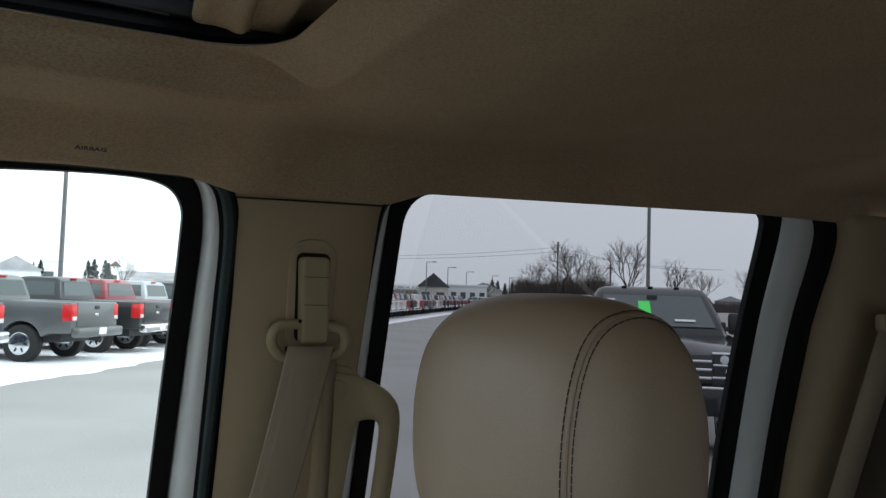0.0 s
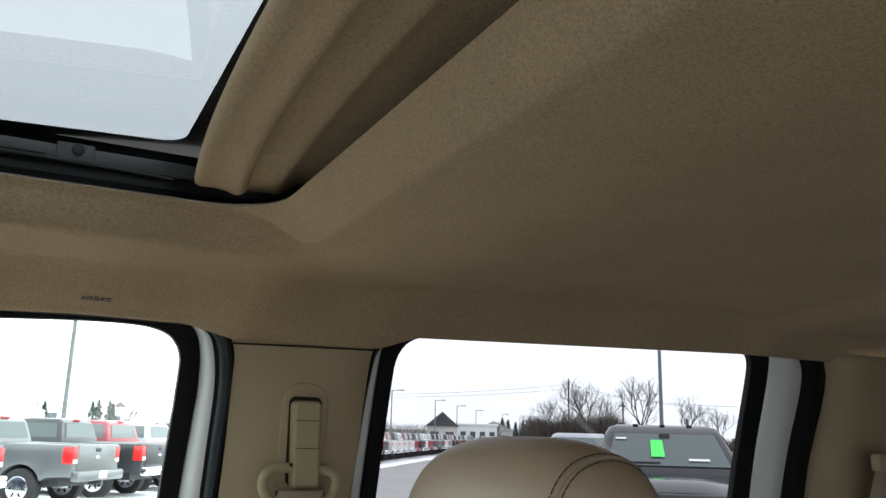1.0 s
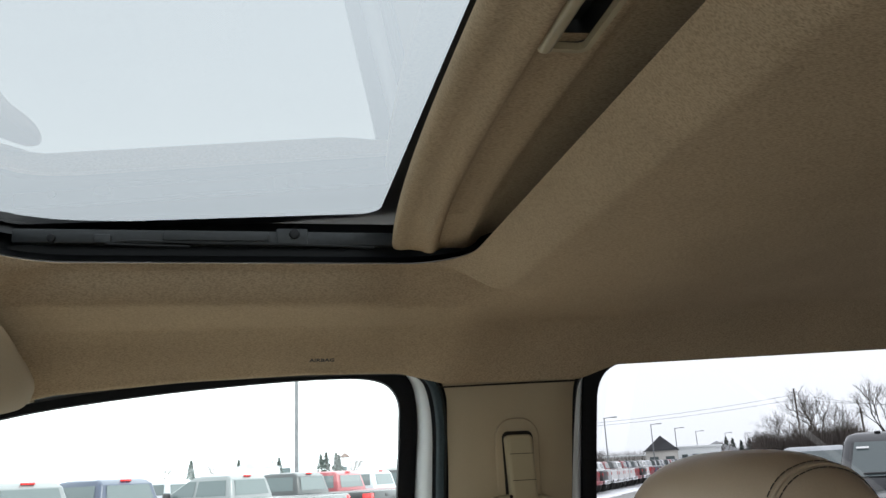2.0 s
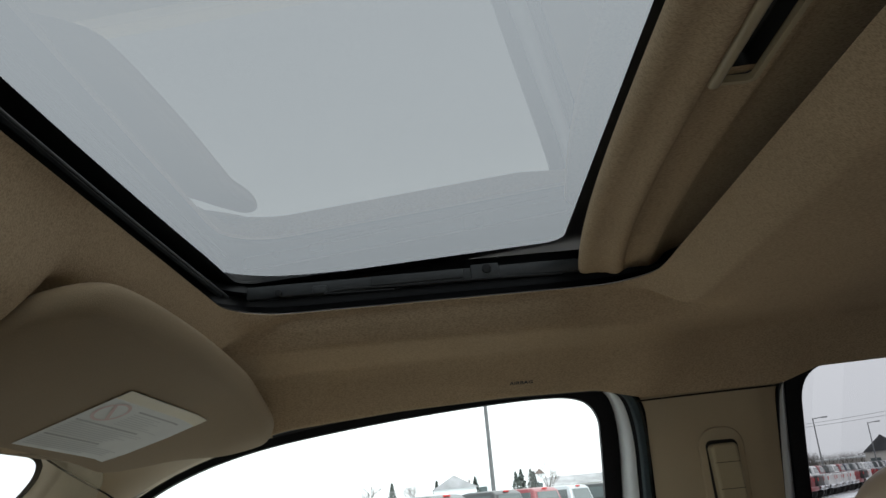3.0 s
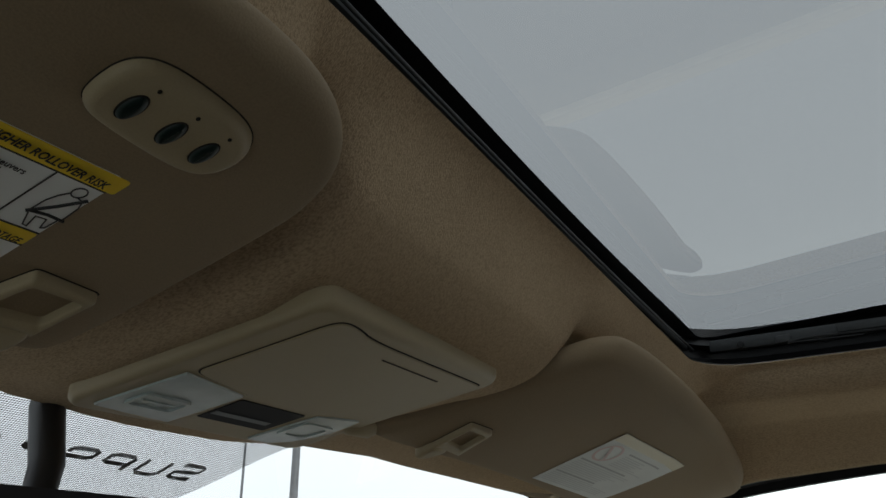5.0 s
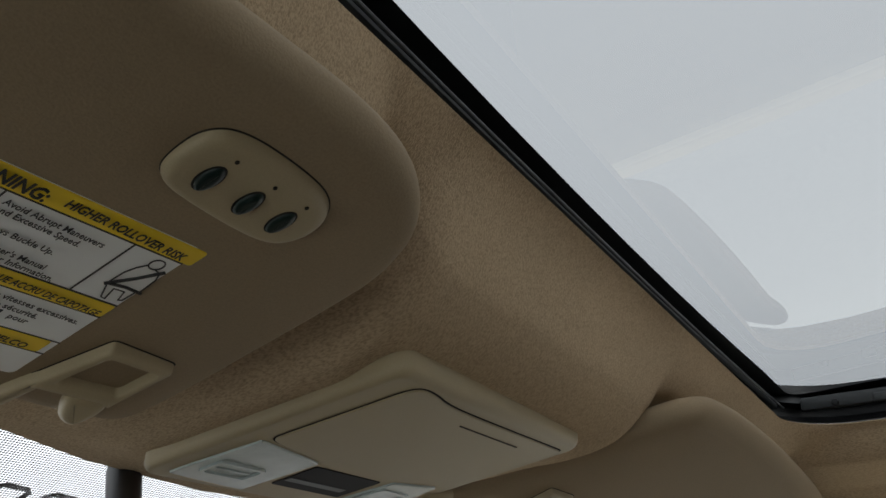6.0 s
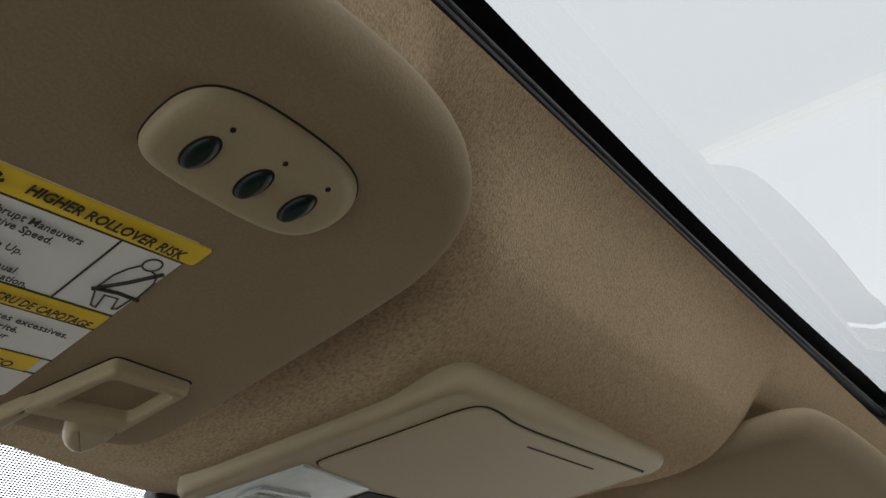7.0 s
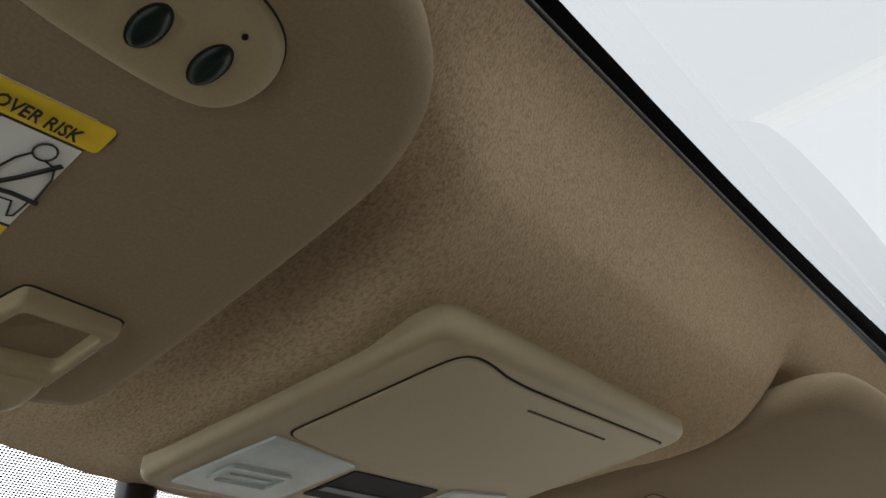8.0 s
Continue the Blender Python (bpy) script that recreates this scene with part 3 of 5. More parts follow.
def pillar(name, edges, mat, s, label, bulge=0.010):
    """A moulded pillar cover between a front and a rear line of (z, y), rounded towards its edges."""
    rows = []
    for z, y0, y1 in edges:
        row = []
        for k in range(13):
            u = k / 12
            inn = bulge * (1 - abs(2 * u - 1) ** 4)
            row.append((s * (side_x(z, -0.008 + 0.006 * smooth(1.80, 1.83, z)) - inn), y0 + (y1 - y0) * u, z))
        row = [(row[0][0] + s * 0.035, y0 + 0.004 * (1 if y0 < y1 else -1), z)] + row + [(row[-1][0] + s * 0.035, y1, z)]
        rows.append(row)
    ob = part(name, loft(rows), mat, None, "", angle=60)
    mod = ob.modifiers.new("thickness", "SOLIDIFY")
    mod.thickness, mod.offset = 0.004, 0
    return tagged(ob, label, "pillar trim", kind="structure")


A_EDGE_X = ((0, 0.606), (0.10, 0.634), (0.25, 0.660), (0.45, 0.680), (1, 0.760))
A_EDGE_Y = ((0, 0.838), (0.10, 0.846), (0.25, 0.866), (0.45, 0.930), (1, 1.500))
A_EDGE_Z = ((0, 1.824), (0.10, 1.815), (0.25, 1.796), (0.45, 1.745), (1, 1.330))


def screen_point(x, v, lift=0.0):
    """v: metres down the glass from the header."""
    y0 = 0.930 - 0.25 * x * x - 0.12 * max(0, abs(x) - 0.4)
    return (x, y0 + 0.84 * v, 1.836 + 0.05 * x * x - 0.24 * max(0, abs(x) - 0.42) - 0.545 * v + lift)


for s, tag in ((1, "east"), (-1, "west")):
    for n, (g, f, b, t, glassmat, far) in enumerate(((FRONT_GLASS, FRONT_FRAME, FRONT_BODY, FRONT_TRIM, CLEAR, "front"), (REAR_GLASS, REAR_FRAME, REAR_BODY, REAR_TRIM, PRIVACY, "rear"))):
        num = n + (1 if s > 0 else 3)
        win = thing("window_%d" % num, (s * 0.80, g[0][0], 1.2), "closed %s side window in black rubber seals and white door frame" % ("clear" if n == 0 else "dark-tinted"), "window")
        win["kind"] = "structure"
        bm = bmesh.new()
        bm.faces.new([bm.verts.new((s * side_x(z, 0.031), y, z)) for y, z, _ in g])
        part("pane", bm, glassmat, win)
        band("glass_seal", (shifted(f, 0.020), shifted(g, 0.024), shifted(g, 0.034)), BLACK, s, win, 0.003)
        band("door_frame", (shifted(f, 0.024), [(y, z, 0.008) for y, z, _ in [((p[0] + q[0]) / 2, (p[1] + q[1]) / 2, 0) for p, q in zip(f, b)]], shifted(b, -0.004)), WHITE, s, win, 0.003, "white painted steel frame")
        strip = band("weatherstrip", (shifted(b, -0.002), [((p[0] + q[0]) / 2, (p[1] + q[1]) / 2, -0.007) for p, q in zip(b, t)], shifted(t, -0.001)), BLACK, s, win, 0.004, "black rubber door seal")
        if n == 0:
            mix = [[(p[0] + (q[0] - p[0]) * k, p[1] + (q[1] - p[1]) * k, o) for p, q in zip(b, t)] for k, o in ((0.20, -0.0062), (0.36, -0.0098), (0.52, -0.0105), (0.68, -0.0062))]
            band("seal_bulb", mix, SEALGREY, s, strip, 0.003, "dark grey rounded sealing lip")
    # pillars
    cover = pillar("wall_pillar_b_" + tag, [(1.875, 0.150, -0.065), (1.838, 0.130, -0.050), (1.82, 0.122, -0.044), (1.72, 0.119, -0.042), (1.55, 0.117, -0.040), (1.20, 0.116, -0.040)], TRIM, s, "tan plastic centre pillar cover")
    seam = smooth_line([(s * 0.7212, 0.136, 1.8318), (s * 0.7214, 0.049, 1.8340), (s * 0.7214, -0.046, 1.8358)], 2)
    part("trim_seam", tube(seam, 0.0011, 6), HOLE, cover, "dark seam below the headliner")
    pillar("wall_pillar_c_" + tag, [(1.885, -0.853, -1.07), (1.868, -0.859, -1.07), (1.85, -0.866, -1.07), (1.825, -0.8695, -1.07), (1.79, -0.867, -1.07), (1.76, -0.8625, -1.07), (1.70, -0.857, -1.07), (1.48, -0.871, -1.07), (1.20, -0.909, -1.07)], TRIM, s, "tan plastic rear pillar cover", 0.03)
    # door panels under the panes; driver's and rear ones darkened to cut bounced light
    for y0, y1, nm in ((0.13, 1.40, "front"), (-0.88, -0.05, "rear")):
        panel = [[(s * 0.86, y0, 1.370), (s * 0.86, y1, 1.370)], [(s * 0.845, y0, 1.358), (s * 0.845, y1, 1.358)], [(s * 0.83, y0, 1.31), (s * 0.83, y1, 1.31)], [(s * 0.84, y0, 0.65), (s * 0.84, y1, 0.65)], [(s * 0.95, y0, 0.60), (s * 0.95, y1, 0.60)], [(s * 0.98, y0, 1.33), (s * 0.98, y1, 1.33)], [(s * 0.86, y0, 1.370), (s * 0.86, y1, 1.370)]]
        tagged(part("wall_door_%s_%s" % (nm, tag), loft(panel), DASH if nm == "rear" or s < 0 else TRIM), "%s moulded inner door panel" % ("brown" if nm == "rear" or s < 0 else "tan"), "door panel", kind="structure")
    # front pillar: from the header corner down to the dash
    rows = []
    sill = [(0.1 * p[0] + 0.9 * q[0], 0.1 * p[1] + 0.9 * q[1]) for p, q in zip(FRONT_TRIM, FRONT_BODY) if p[0] > 0.60]
    for k in range(19):
        u = k / 18
        q = u * (len(sill) - 1)
        i = min(int(q), len(sill) - 2)
        y = sill[i][0] + (sill[i + 1][0] - sill[i][0]) * (q - i)
        z = sill[i][1] + (sill[i + 1][1] - sill[i][1]) * (q - i)
        out = Vector((side_x(z, -0.010), y, z))
        inn = Vector((along(A_EDGE_X, u), along(A_EDGE_Y, u), along(A_EDGE_Z, u)))
        row = []
        for j in range(11):
            v = j / 10
            arch = 0.022 * math.sin(math.pi * v) ** 0.8
            p = inn.lerp(out, v) + Vector((-0.75, -0.6, -0.25)) * arch
            row.append((s * p.x, p.y, p.z))
        rows.append(row)
    ob = part("wall_pillar_a_" + tag, loft(rows), TRIM, None, "", 60)
    mod = ob.modifiers.new("thickness", "SOLIDIFY")
    mod.thickness, mod.offset = 0.005, 0
    tagged(ob, "tan plastic windshield pillar cover", "pillar trim", kind="structure")
    joint = smooth_line([(s * 0.6165, 0.8345, 1.8172), (s * 0.6530, 0.8198, 1.7980), (s * 0.6935, 0.7950, 1.7762), (s * 0.7200, 0.7800, 1.7560)], 2)
    part("trim_seam", tube(joint, 0.0012, 6), HOLE, ob, "dark seam across the pillar cover")

# windshield, with its black edge
windshield = thing("window_5", (0, 0.95, 1.3), "clear windshield with a dotted banner along its upper edge", "windshield")
windshield["kind"] = "structure"
part("pane", loft([[screen_point(x, v) for v in np.linspace(-0.03, 0.98, 14)] for x in np.linspace(-0.74, 0.74, 31)]), WSGLASS, windshield)
for s in (1, -1):
    edge = smooth_line([(s * 0.575, 0.860, 1.8245), (s * 0.612, 0.850, 1.8205), (s * 0.632, 0.853, 1.812), (s * 0.652, 0.871, 1.795), (s * 0.664, 0.903, 1.771), (s * 0.70, 1.05, 1.668), (s * 0.76, 1.55, 1.33)], 2)
    part("edge_seal", loft([[p + Vector((s * d, -0.3 * d, 0.12 * d)) for p in edge] for d in (0, 0.010, 0.026)]), BLACK, windshield, "black rubber glass edge")

# the truck's own hood ahead of the windshield
rows = []
for y, z, w in ((1.80, 1.16, 0.86), (1.84, 1.235, 0.87), (2.00, 1.245, 0.88), (2.50, 1.225, 0.88), (2.95, 1.175, 0.86), (3.10, 1.12, 0.82), (3.14, 0.95, 0.80)):
    rows.append([(w * (k / 10 - 1), y, z + 0.02 * (1 - (k / 10 - 1) ** 2) - 0.05 * smooth(0.82, 1.0, abs(k / 10 - 1))) for k in range(21)])
tagged(part("hood", loft(rows), WHITE), "white painted hood of the pickup", "hood", kind="structure")

# rear wall with its pane, floor, dash: plain unseen closures, darkened to cut bounced light
rear = thing("window_6", (0, -1.08, 1.2), "unseen rear cab window, tinted dark to hold back light", "window")
rear["kind"] = "structure"
part("pane", loft([[(-0.6, -1.09, 1.30), (0.6, -1.09, 1.30)], [(-0.55, -1.05, 1.80), (0.55, -1.05, 1.80)]]), DARKGLASS, rear)
hole = rounded(-0.57, 1.30, 0.57, 1.80, 0.06, 6)
outer = rounded(-0.92, 0.60, 0.92, 1.95, 0.02, 6)
wall = moved(frame_ring(outer, hole, 0.03), pose(0, -1.06, 0, 90, 0, 0))
tagged(part("wall_rear", wall, DASH), "brown rear cab wall", "wall", kind="structure")
tagged(part("floor", box(1.9, 2.9, 0.06, at=(0, 0.35, 0.62)), CARPET), "unseen cab floor, carpeted dark to cut bounced light", "floor", kind="structure")
dash = [(0.98, 0.66), (0.98, 1.10), (1.02, 1.22), (1.12, 1.28), (1.60, 1.30), (1.78, 1.29), (1.78, 0.66)]
rows = [[(x, y, z) for y, z in dash] for x in (-0.90, -0.3, 0.3, 0.90)]
bm = loft(rows, caps=True)
tagged(part("wall_dash", bm, DASH), "brown vinyl dashboard top", "dashboard", kind="structure")


# ---- sun visors ----
def on_surface(bm, surface, lift=0.0):
    """Lays a flat mesh onto a surface z(x, y)."""
    for v in bm.verts:
        v.co.z += surface(v.co.x, v.co.y) + lift
    return bm


def passenger_plane(x, y):
    return 1.8262 - 0.0678 * (x - 0.404) - 0.32 * (y - 0.6926) - 0.020 * smooth(0.50, 0.66, x) + 0.010 * smooth(0.60, 0.56, y)


def driver_plane(x, y):
    return 1.8367 + 0.0394 * (x + 0.251) - 0.2635 * (y - 0.643) - 0.020 * smooth(0.50, 0.66, -x)


def flat_patch(x0, y0, x1, y1, r=0.0, n=1):
    if r:
        return pad(rounded(x0, y0, x1, y1, r, 4), 0.0004, 0.0002, 1)
    return box(x1 - x0, y1 - y0, 0.0003, at=((x0 + x1) / 2, (y0 + y1) / 2, 0))


def visor_body(outline, surface, parent):
    line = smooth_line([(x, y, 0) for x, y in outline], 3, closed=True)
    rows = [[Vector((p.x, p.y, -0.024)) for p in inset(line, 0.0128)]]
    for k in range(13):
        a = math.pi * k / 12
        rows.append([Vector((p.x, p.y, -0.012 - 0.0115 * math.cos(a))) for p in inset(line, 0.0115 * (1 - math.sin(a)))])
    rows.append([Vector((p.x, p.y, 0)) for p in inset(line, 0.0128)])
    bm = loft(rows, ring=True, caps=True)
    bmesh.ops.triangulate(bm, faces=[f for f in bm.faces if len(f.verts) > 4])
    return part("body", on_surface(bm, surface, 0.024), VINYL, parent, angle=70)


def resampled(corners, count, mid):
    """A star-shaped outline read at even angles round mid."""
    out, n = [], len(corners)
    for k in range(count):
        a = 2 * math.pi * k / count
        d = Vector((math.cos(a), math.sin(a)))
        best = 0.0
        for p, q in zip(corners, corners[1:] + corners[:1]):
            e, w = Vector(q) - Vector(p), Vector(p) - mid
            den = d.x * e.y - d.y * e.x
            if abs(den) < 1e-12:
                continue
            t, u = (w.x * e.y - w.y * e.x) / den, (w.x * d.y - w.y * d.x) / den
            if t > 0 and -1e-6 <= u <= 1 + 1e-6:
                best = max(best, t)
        out.append(Vector((mid.x + d.x * best, mid.y + d.y * best, 0)))
    return out


def rounded_corners(corners, cut=0.12):
    """Cuts each corner of an outline back a little on both sides."""
    out, n = [], len(corners)
    for i in range(n):
        p, a, b = Vector(corners[i]), Vector(corners[i - 1]), Vector(corners[(i + 1) % n])
        out += [tuple(p.lerp(a, cut)), tuple(p.lerp(a, cut * 0.35).lerp(p.lerp(b, cut * 0.35), 0.5)), tuple(p.lerp(b, cut))]
    return out


def retainer(s, surface, parent, shift=0.0, ahead=0.0, armed=True):
    """Swivel clip: a raised plate with a hollow, an arm towards the windshield and a rounded tongue."""
    def flat(pts):
        return [(s * (x + shift), y + ahead) for x, y in pts]

    plate = rounded_corners(flat(((0.2362, 0.7055), (0.2026, 0.7090), (0.2052, 0.7480), (0.2110, 0.7450), (0.2465, 0.7450))), 0.06)
    hollow = rounded_corners(flat(((0.2330, 0.7110), (0.2070, 0.7130), (0.2088, 0.7372), (0.2385, 0.7378))), 0.10)
    mid = Vector((s * (0.2222 + shift), 0.7245 + ahead))
    ring_o, ring_i = resampled(plate, 96, mid), resampled(hollow, 96, mid)
    rows = []
    for ring, grow, z in ((ring_i, 0.0, 0.002), (ring_i, 0.0, -0.0040), (ring_i, -0.0006, -0.0050), (ring_o, 0.0016, -0.0054), (ring_o, 0.0004, -0.0046), (ring_o, 0.0, -0.0034), (ring_o, -0.0002, 0.002)):
        rows.append(inset(ring, grow) if grow else [p.copy() for p in ring])
        for p in rows[-1]:
            p.z = z
    clip = part("clip", on_surface(loft(rows, ring=True), surface), PLASTIC, parent, "tan plastic swivel clip", 50)
    part("recess", on_surface(pad(inset(ring_i, -0.0008), 0.0006, 0.0002, 1), surface, 0.0003), VINYL, clip)
    part("gap", on_surface(pad(inset(ring_o, -0.0009), 0.0006, 0.0002, 1), surface, 0.0004), HOLE, clip, "dark gap round the clip")
    arm = smooth_line([(x, y, 0) for x, y in flat(((0.2445, 0.7360), (0.2402, 0.7440), (0.2412, 0.7510), (0.2449, 0.7720), (0.2490, 0.7790), (0.2545, 0.7740), (0.2490, 0.7500)))], 2, True)
    if armed:
        part("arm", on_surface(pad(arm, 0.0075, 0.0025, 4), surface, 0.0026), PLASTIC, clip)
    tongue = smooth_line([(x, y, 0) for x, y in flat(((0.2290, 0.7430), (0.2095, 0.7415), (0.2040, 0.7500), (0.2060, 0.7660), (0.2130, 0.7680), (0.2210, 0.7620)))], 2, True)
    part("tongue", on_surface(pad(tongue, 0.0125, 0.0050, 5), surface, 0.0060), PLASTIC, clip)


passenger_visor = thing("sun_visor", (0.40, 0.66, 1.86), "tan vinyl sun visor folded up, with a white safety label", "sun visor", "sun visors")
visor_body(PASSENGER_OUTLINE, passenger_plane, passenger_visor)
retainer(1, passenger_plane, passenger_visor, -0.0195, 0.0105, armed=False)
part("end_knob", tube([(0.098, 0.790, 1.828), (0.106, 0.788, 1.826), (0.124, 0.783, 1.826), (0.132, 0.781, 1.827)], [0.007, 0.0105, 0.0105, 0.007], 14), PLASTIC, passenger_visor, "rounded tan pivot end")
part("pivot_rod", tube([(0.075, 0.800, 1.838), (0.115, 0.790, 1.830), (0.150, 0.772, 1.832)], 0.009, 12), PLASTIC, passenger_visor)
# safety label: four slanted corners
A, B, C, D = Vector((0.365, 0.641, 0)), Vector((0.536, 0.628, 0)), Vector((0.542, 0.734, 0)), Vector((0.372, 0.746, 0))


def on_label(u, v):
    return A.lerp(B, u).lerp(D.lerp(C, u), v)


def label_patch(u0, v0, u1, v1, lift):
    rows = [[on_label(u0 + (u1 - u0) * i / 6, v) for i in range(7)] for v in (v0, v1)]
    return on_surface(loft(rows), passenger_plane, lift)


sheet = part("label", label_patch(0, 0, 1, 1, -0.0004), LABELGREY, passenger_visor, "white printed safety label, faded")
part("header", label_patch(0.0, 0.0, 1, 0.13, -0.0007), LABELFADED, sheet, "faded yellow heading strip")
rng = random.Random(4)
for v, u0, u1, ink in [(0.20, 0.36, 0.88, FADEDINK)] + [(0.252 + 0.030 * k, 0.36, 0.62 + 0.3 * rng.random(), PALEINK) for k in range(7)] + [(0.49, 0.04, 0.72, FADEDINK)] + [(0.535 + 0.030 * k, 0.04, 0.55 + 0.35 * rng.random(), PALEINK) for k in range(7)] + [(0.755, 0.04, 0.60, FADEDINK)] + [(0.797 + 0.028 * k, 0.04, 0.55 + 0.35 * rng.random(), PALEINK) for k in range(6)]:
    part("print_line", label_patch(u0, v, u1, v + (0.022 if ink is FADEDINK else 0.013), -0.0007), ink, sheet)
for r in (1.0,):
    rows = []
    for k in range(33):
        a = 2 * math.pi * k / 32
        rows.append([on_label(0.17 + 0.13 * q * math.cos(a), 0.31 + 0.15 * q * math.sin(a)) for q in (0.82, 1.0)])
    part("ring_mark", on_surface(loft(rows), passenger_plane, -0.0008), REDINK, sheet)
    part("bar_mark", on_surface(loft([[on_label(0.09, 0.22), on_label(0.11, 0.20)], [on_label(0.23, 0.42), on_label(0.25, 0.40)]]), passenger_plane, -0.0008), REDINK, sheet)

driver_visor = thing("sun_visor", (-0.40, 0.66, 1.86), "tan vinyl sun visor with three dark buttons and yellow warning label", "sun visor", "sun visors")
visor_body(DRIVER_OUTLINE, driver_plane, driver_visor)
retainer(-1, driver_plane, driver_visor)
POD = [(-0.300, 0.608, 0), (-0.2995, 0.592, 0), (-0.289, 0.5840, 0), (-0.262, 0.5845, 0), (-0.240, 0.588, 0), (-0.2290, 0.598, 0), (-0.2280, 0.612, 0), (-0.235, 0.6225, 0), (-0.250, 0.6250, 0), (-0.285, 0.6220, 0), (-0.297, 0.6180, 0)]
pod_line = smooth_line([(-0.2635 + 0.89 * (x + 0.264), 0.6055 + 0.86 * (y - 0.605), 0) for x, y, _ in POD], 3, True)
part("pod_gap", on_surface(pad(inset(pod_line, -0.0004), 0.0006, 0.0003, 1), driver_plane, 0.0002), HOLE, driver_visor)
pod = part("button_pod", on_surface(pad(pod_line, 0.0055, 0.0042, 6), driver_plane, 0.001), PLASTIC, driver_visor, "raised tan plastic button pod")
for k, (bx, by) in enumerate(((-0.2815, 0.6055), (-0.2635, 0.6068), (-0.2475, 0.6075))):
    oval = [Vector((bx + 0.0036 * math.cos(a), by + 0.0063 * math.sin(a), 0)) for a in (2 * math.pi * i / 24 for i in range(24))]
    part("button_rim", on_surface(pad(inset(oval, -0.0004), 0.0006, 0.0002, 1), driver_plane, -0.0042), HOLE, pod)
    part("button", on_surface(pad(oval, 0.0026, 0.0022, 6), driver_plane, -0.0036), BUTTON, pod, "dark rubber oval button")
    part("pinhole", on_surface(disc(0.00075, 0.0006, 10, at=(bx + 0.001, by - 0.0108, 0)), driver_plane, -0.0046), HOLE, pod)

# warning label: yellow headings, white panels
LX0, LX1 = -0.402, -0.2495
sheet = part("label", on_surface(flat_patch(LX0, 0.640, LX1 - 0.003, 0.746, 0.003), driver_plane, 0.0), LABELWHITE, driver_visor, "white and yellow rollover warning label")
for y0, y1, x1 in ((0.640, 0.6495, LX1), (0.6845, 0.6935, LX1 - 0.003), (0.717, 0.7265, LX1 - 0.006)):
    part("heading", on_surface(flat_patch(LX0, y0, x1, y1, 0.0015), driver_plane, -0.0003), LABELYELLOW, sheet, "yellow heading strip")
for y0, y1 in ((0.6495, 0.6502), (0.6838, 0.6845), (0.6935, 0.6941), (0.7165, 0.717), (0.7265, 0.727)):
    part("rule", on_surface(flat_patch(LX0, y0, LX1 - 0.003, y1), driver_plane, -0.0005), INK, sheet)
for x in (-0.2727, -0.3190):
    part("rule", on_surface(flat_patch(x - 0.0003, 0.6502, x + 0.0003, 0.684), driver_plane, -0.0005), INK, sheet)


def label_words(text, x, y, size, squeeze=1.0, mat=INK, shear=0.0, bold=0.004):
    """Writing read from below, its top towards the rear."""
    slope = math.degrees(math.atan(0.2635))
    m = Matrix.Translation((x, y, driver_plane(x, y) - 0.0009)) @ pose(0, 0, 0, 180 - slope, 0, 0)
    return words("lettering", text, size, m, mat, sheet, shear=shear, squeeze=squeeze, bold=bold)


label_words("WARNING:", -0.3400, 0.6468, 0.0084, 0.72, shear=0.1, bold=0.028)
label_words("HIGHER ROLLOVER RISK", -0.3030, 0.6462, 0.0059, 0.715, shear=0.1, bold=0.016)
for k, text in enumerate(("Avoid Abrupt Maneuvers", "and Excessive Speed.", "", "Always Buckle Up.", "", "See Owner's Manual", "For Further Information.")):
    if text:
        label_words(text, -0.3168, 0.6556 + 0.0042 * k, 0.0044, 0.79)
label_words("RISQUE ACCRU DE CAPOTAGE", -0.3030, 0.6905, 0.0054, 0.61, shear=0.18)
for k, (text, x) in enumerate((("les vitesses excessives.", -0.2932), ("de sécurité.", -0.2892), ("pour", -0.2792))):
    label_words(text, x, 0.6995 + 0.0052 * k, 0.0045, 0.86)
    part("print_line", on_surface(flat_patch(-0.392, 0.6965 + 0.0052 * k, x - 0.003, 0.6982 + 0.0052 * k), driver_plane, -0.0005), INK, sheet)
label_words("DE VUELCO", -0.2870, 0.7240, 0.0054, 0.85, shear=0.18)
part("print_line", on_surface(flat_patch(-0.380, 0.7205, -0.290, 0.7235), driver_plane, -0.0005), INK, sheet)
label_words("excesivas", -0.2820, 0.7335, 0.0050, 0.76)
for k in range(3):
    part("print_line", on_surface(flat_patch(-0.392, 0.7312 + 0.0048 * k, (-0.286, -0.268, -0.275)[k], 0.7328 + 0.0048 * k), driver_plane, -0.0005), INK, sheet)


def ink_line(points, r):
    pts = [Vector((x, y, driver_plane(x, y) - 0.0006)) for x, y in points]
    bm = tube(pts, r, 6)
    return part("pictogram", bm, INK, sheet)


# belt pictogram as plain shapes
ink_line([(-0.2591 + 0.0027 * math.cos(a), 0.6553 + 0.0030 * math.sin(a)) for a in (2 * math.pi * k / 16 for k in range(17))], 0.0003)
ink_line([(-0.2614, 0.6570), (-0.2636, 0.6605), (-0.2650, 0.6650), (-0.2654, 0.6735)], 0.0003)
ink_line([(-0.2574, 0.6580), (-0.2546, 0.6590), (-0.2530, 0.6630), (-0.2524, 0.6715)], 0.0003)
ink_line([(-0.2536, 0.6573), (-0.2594, 0.6660), (-0.2660, 0.6742)], 0.0007)
ink_line([(-0.2652, 0.6733), (-0.2584, 0.6722), (-0.2514, 0.6727)], 0.0007)
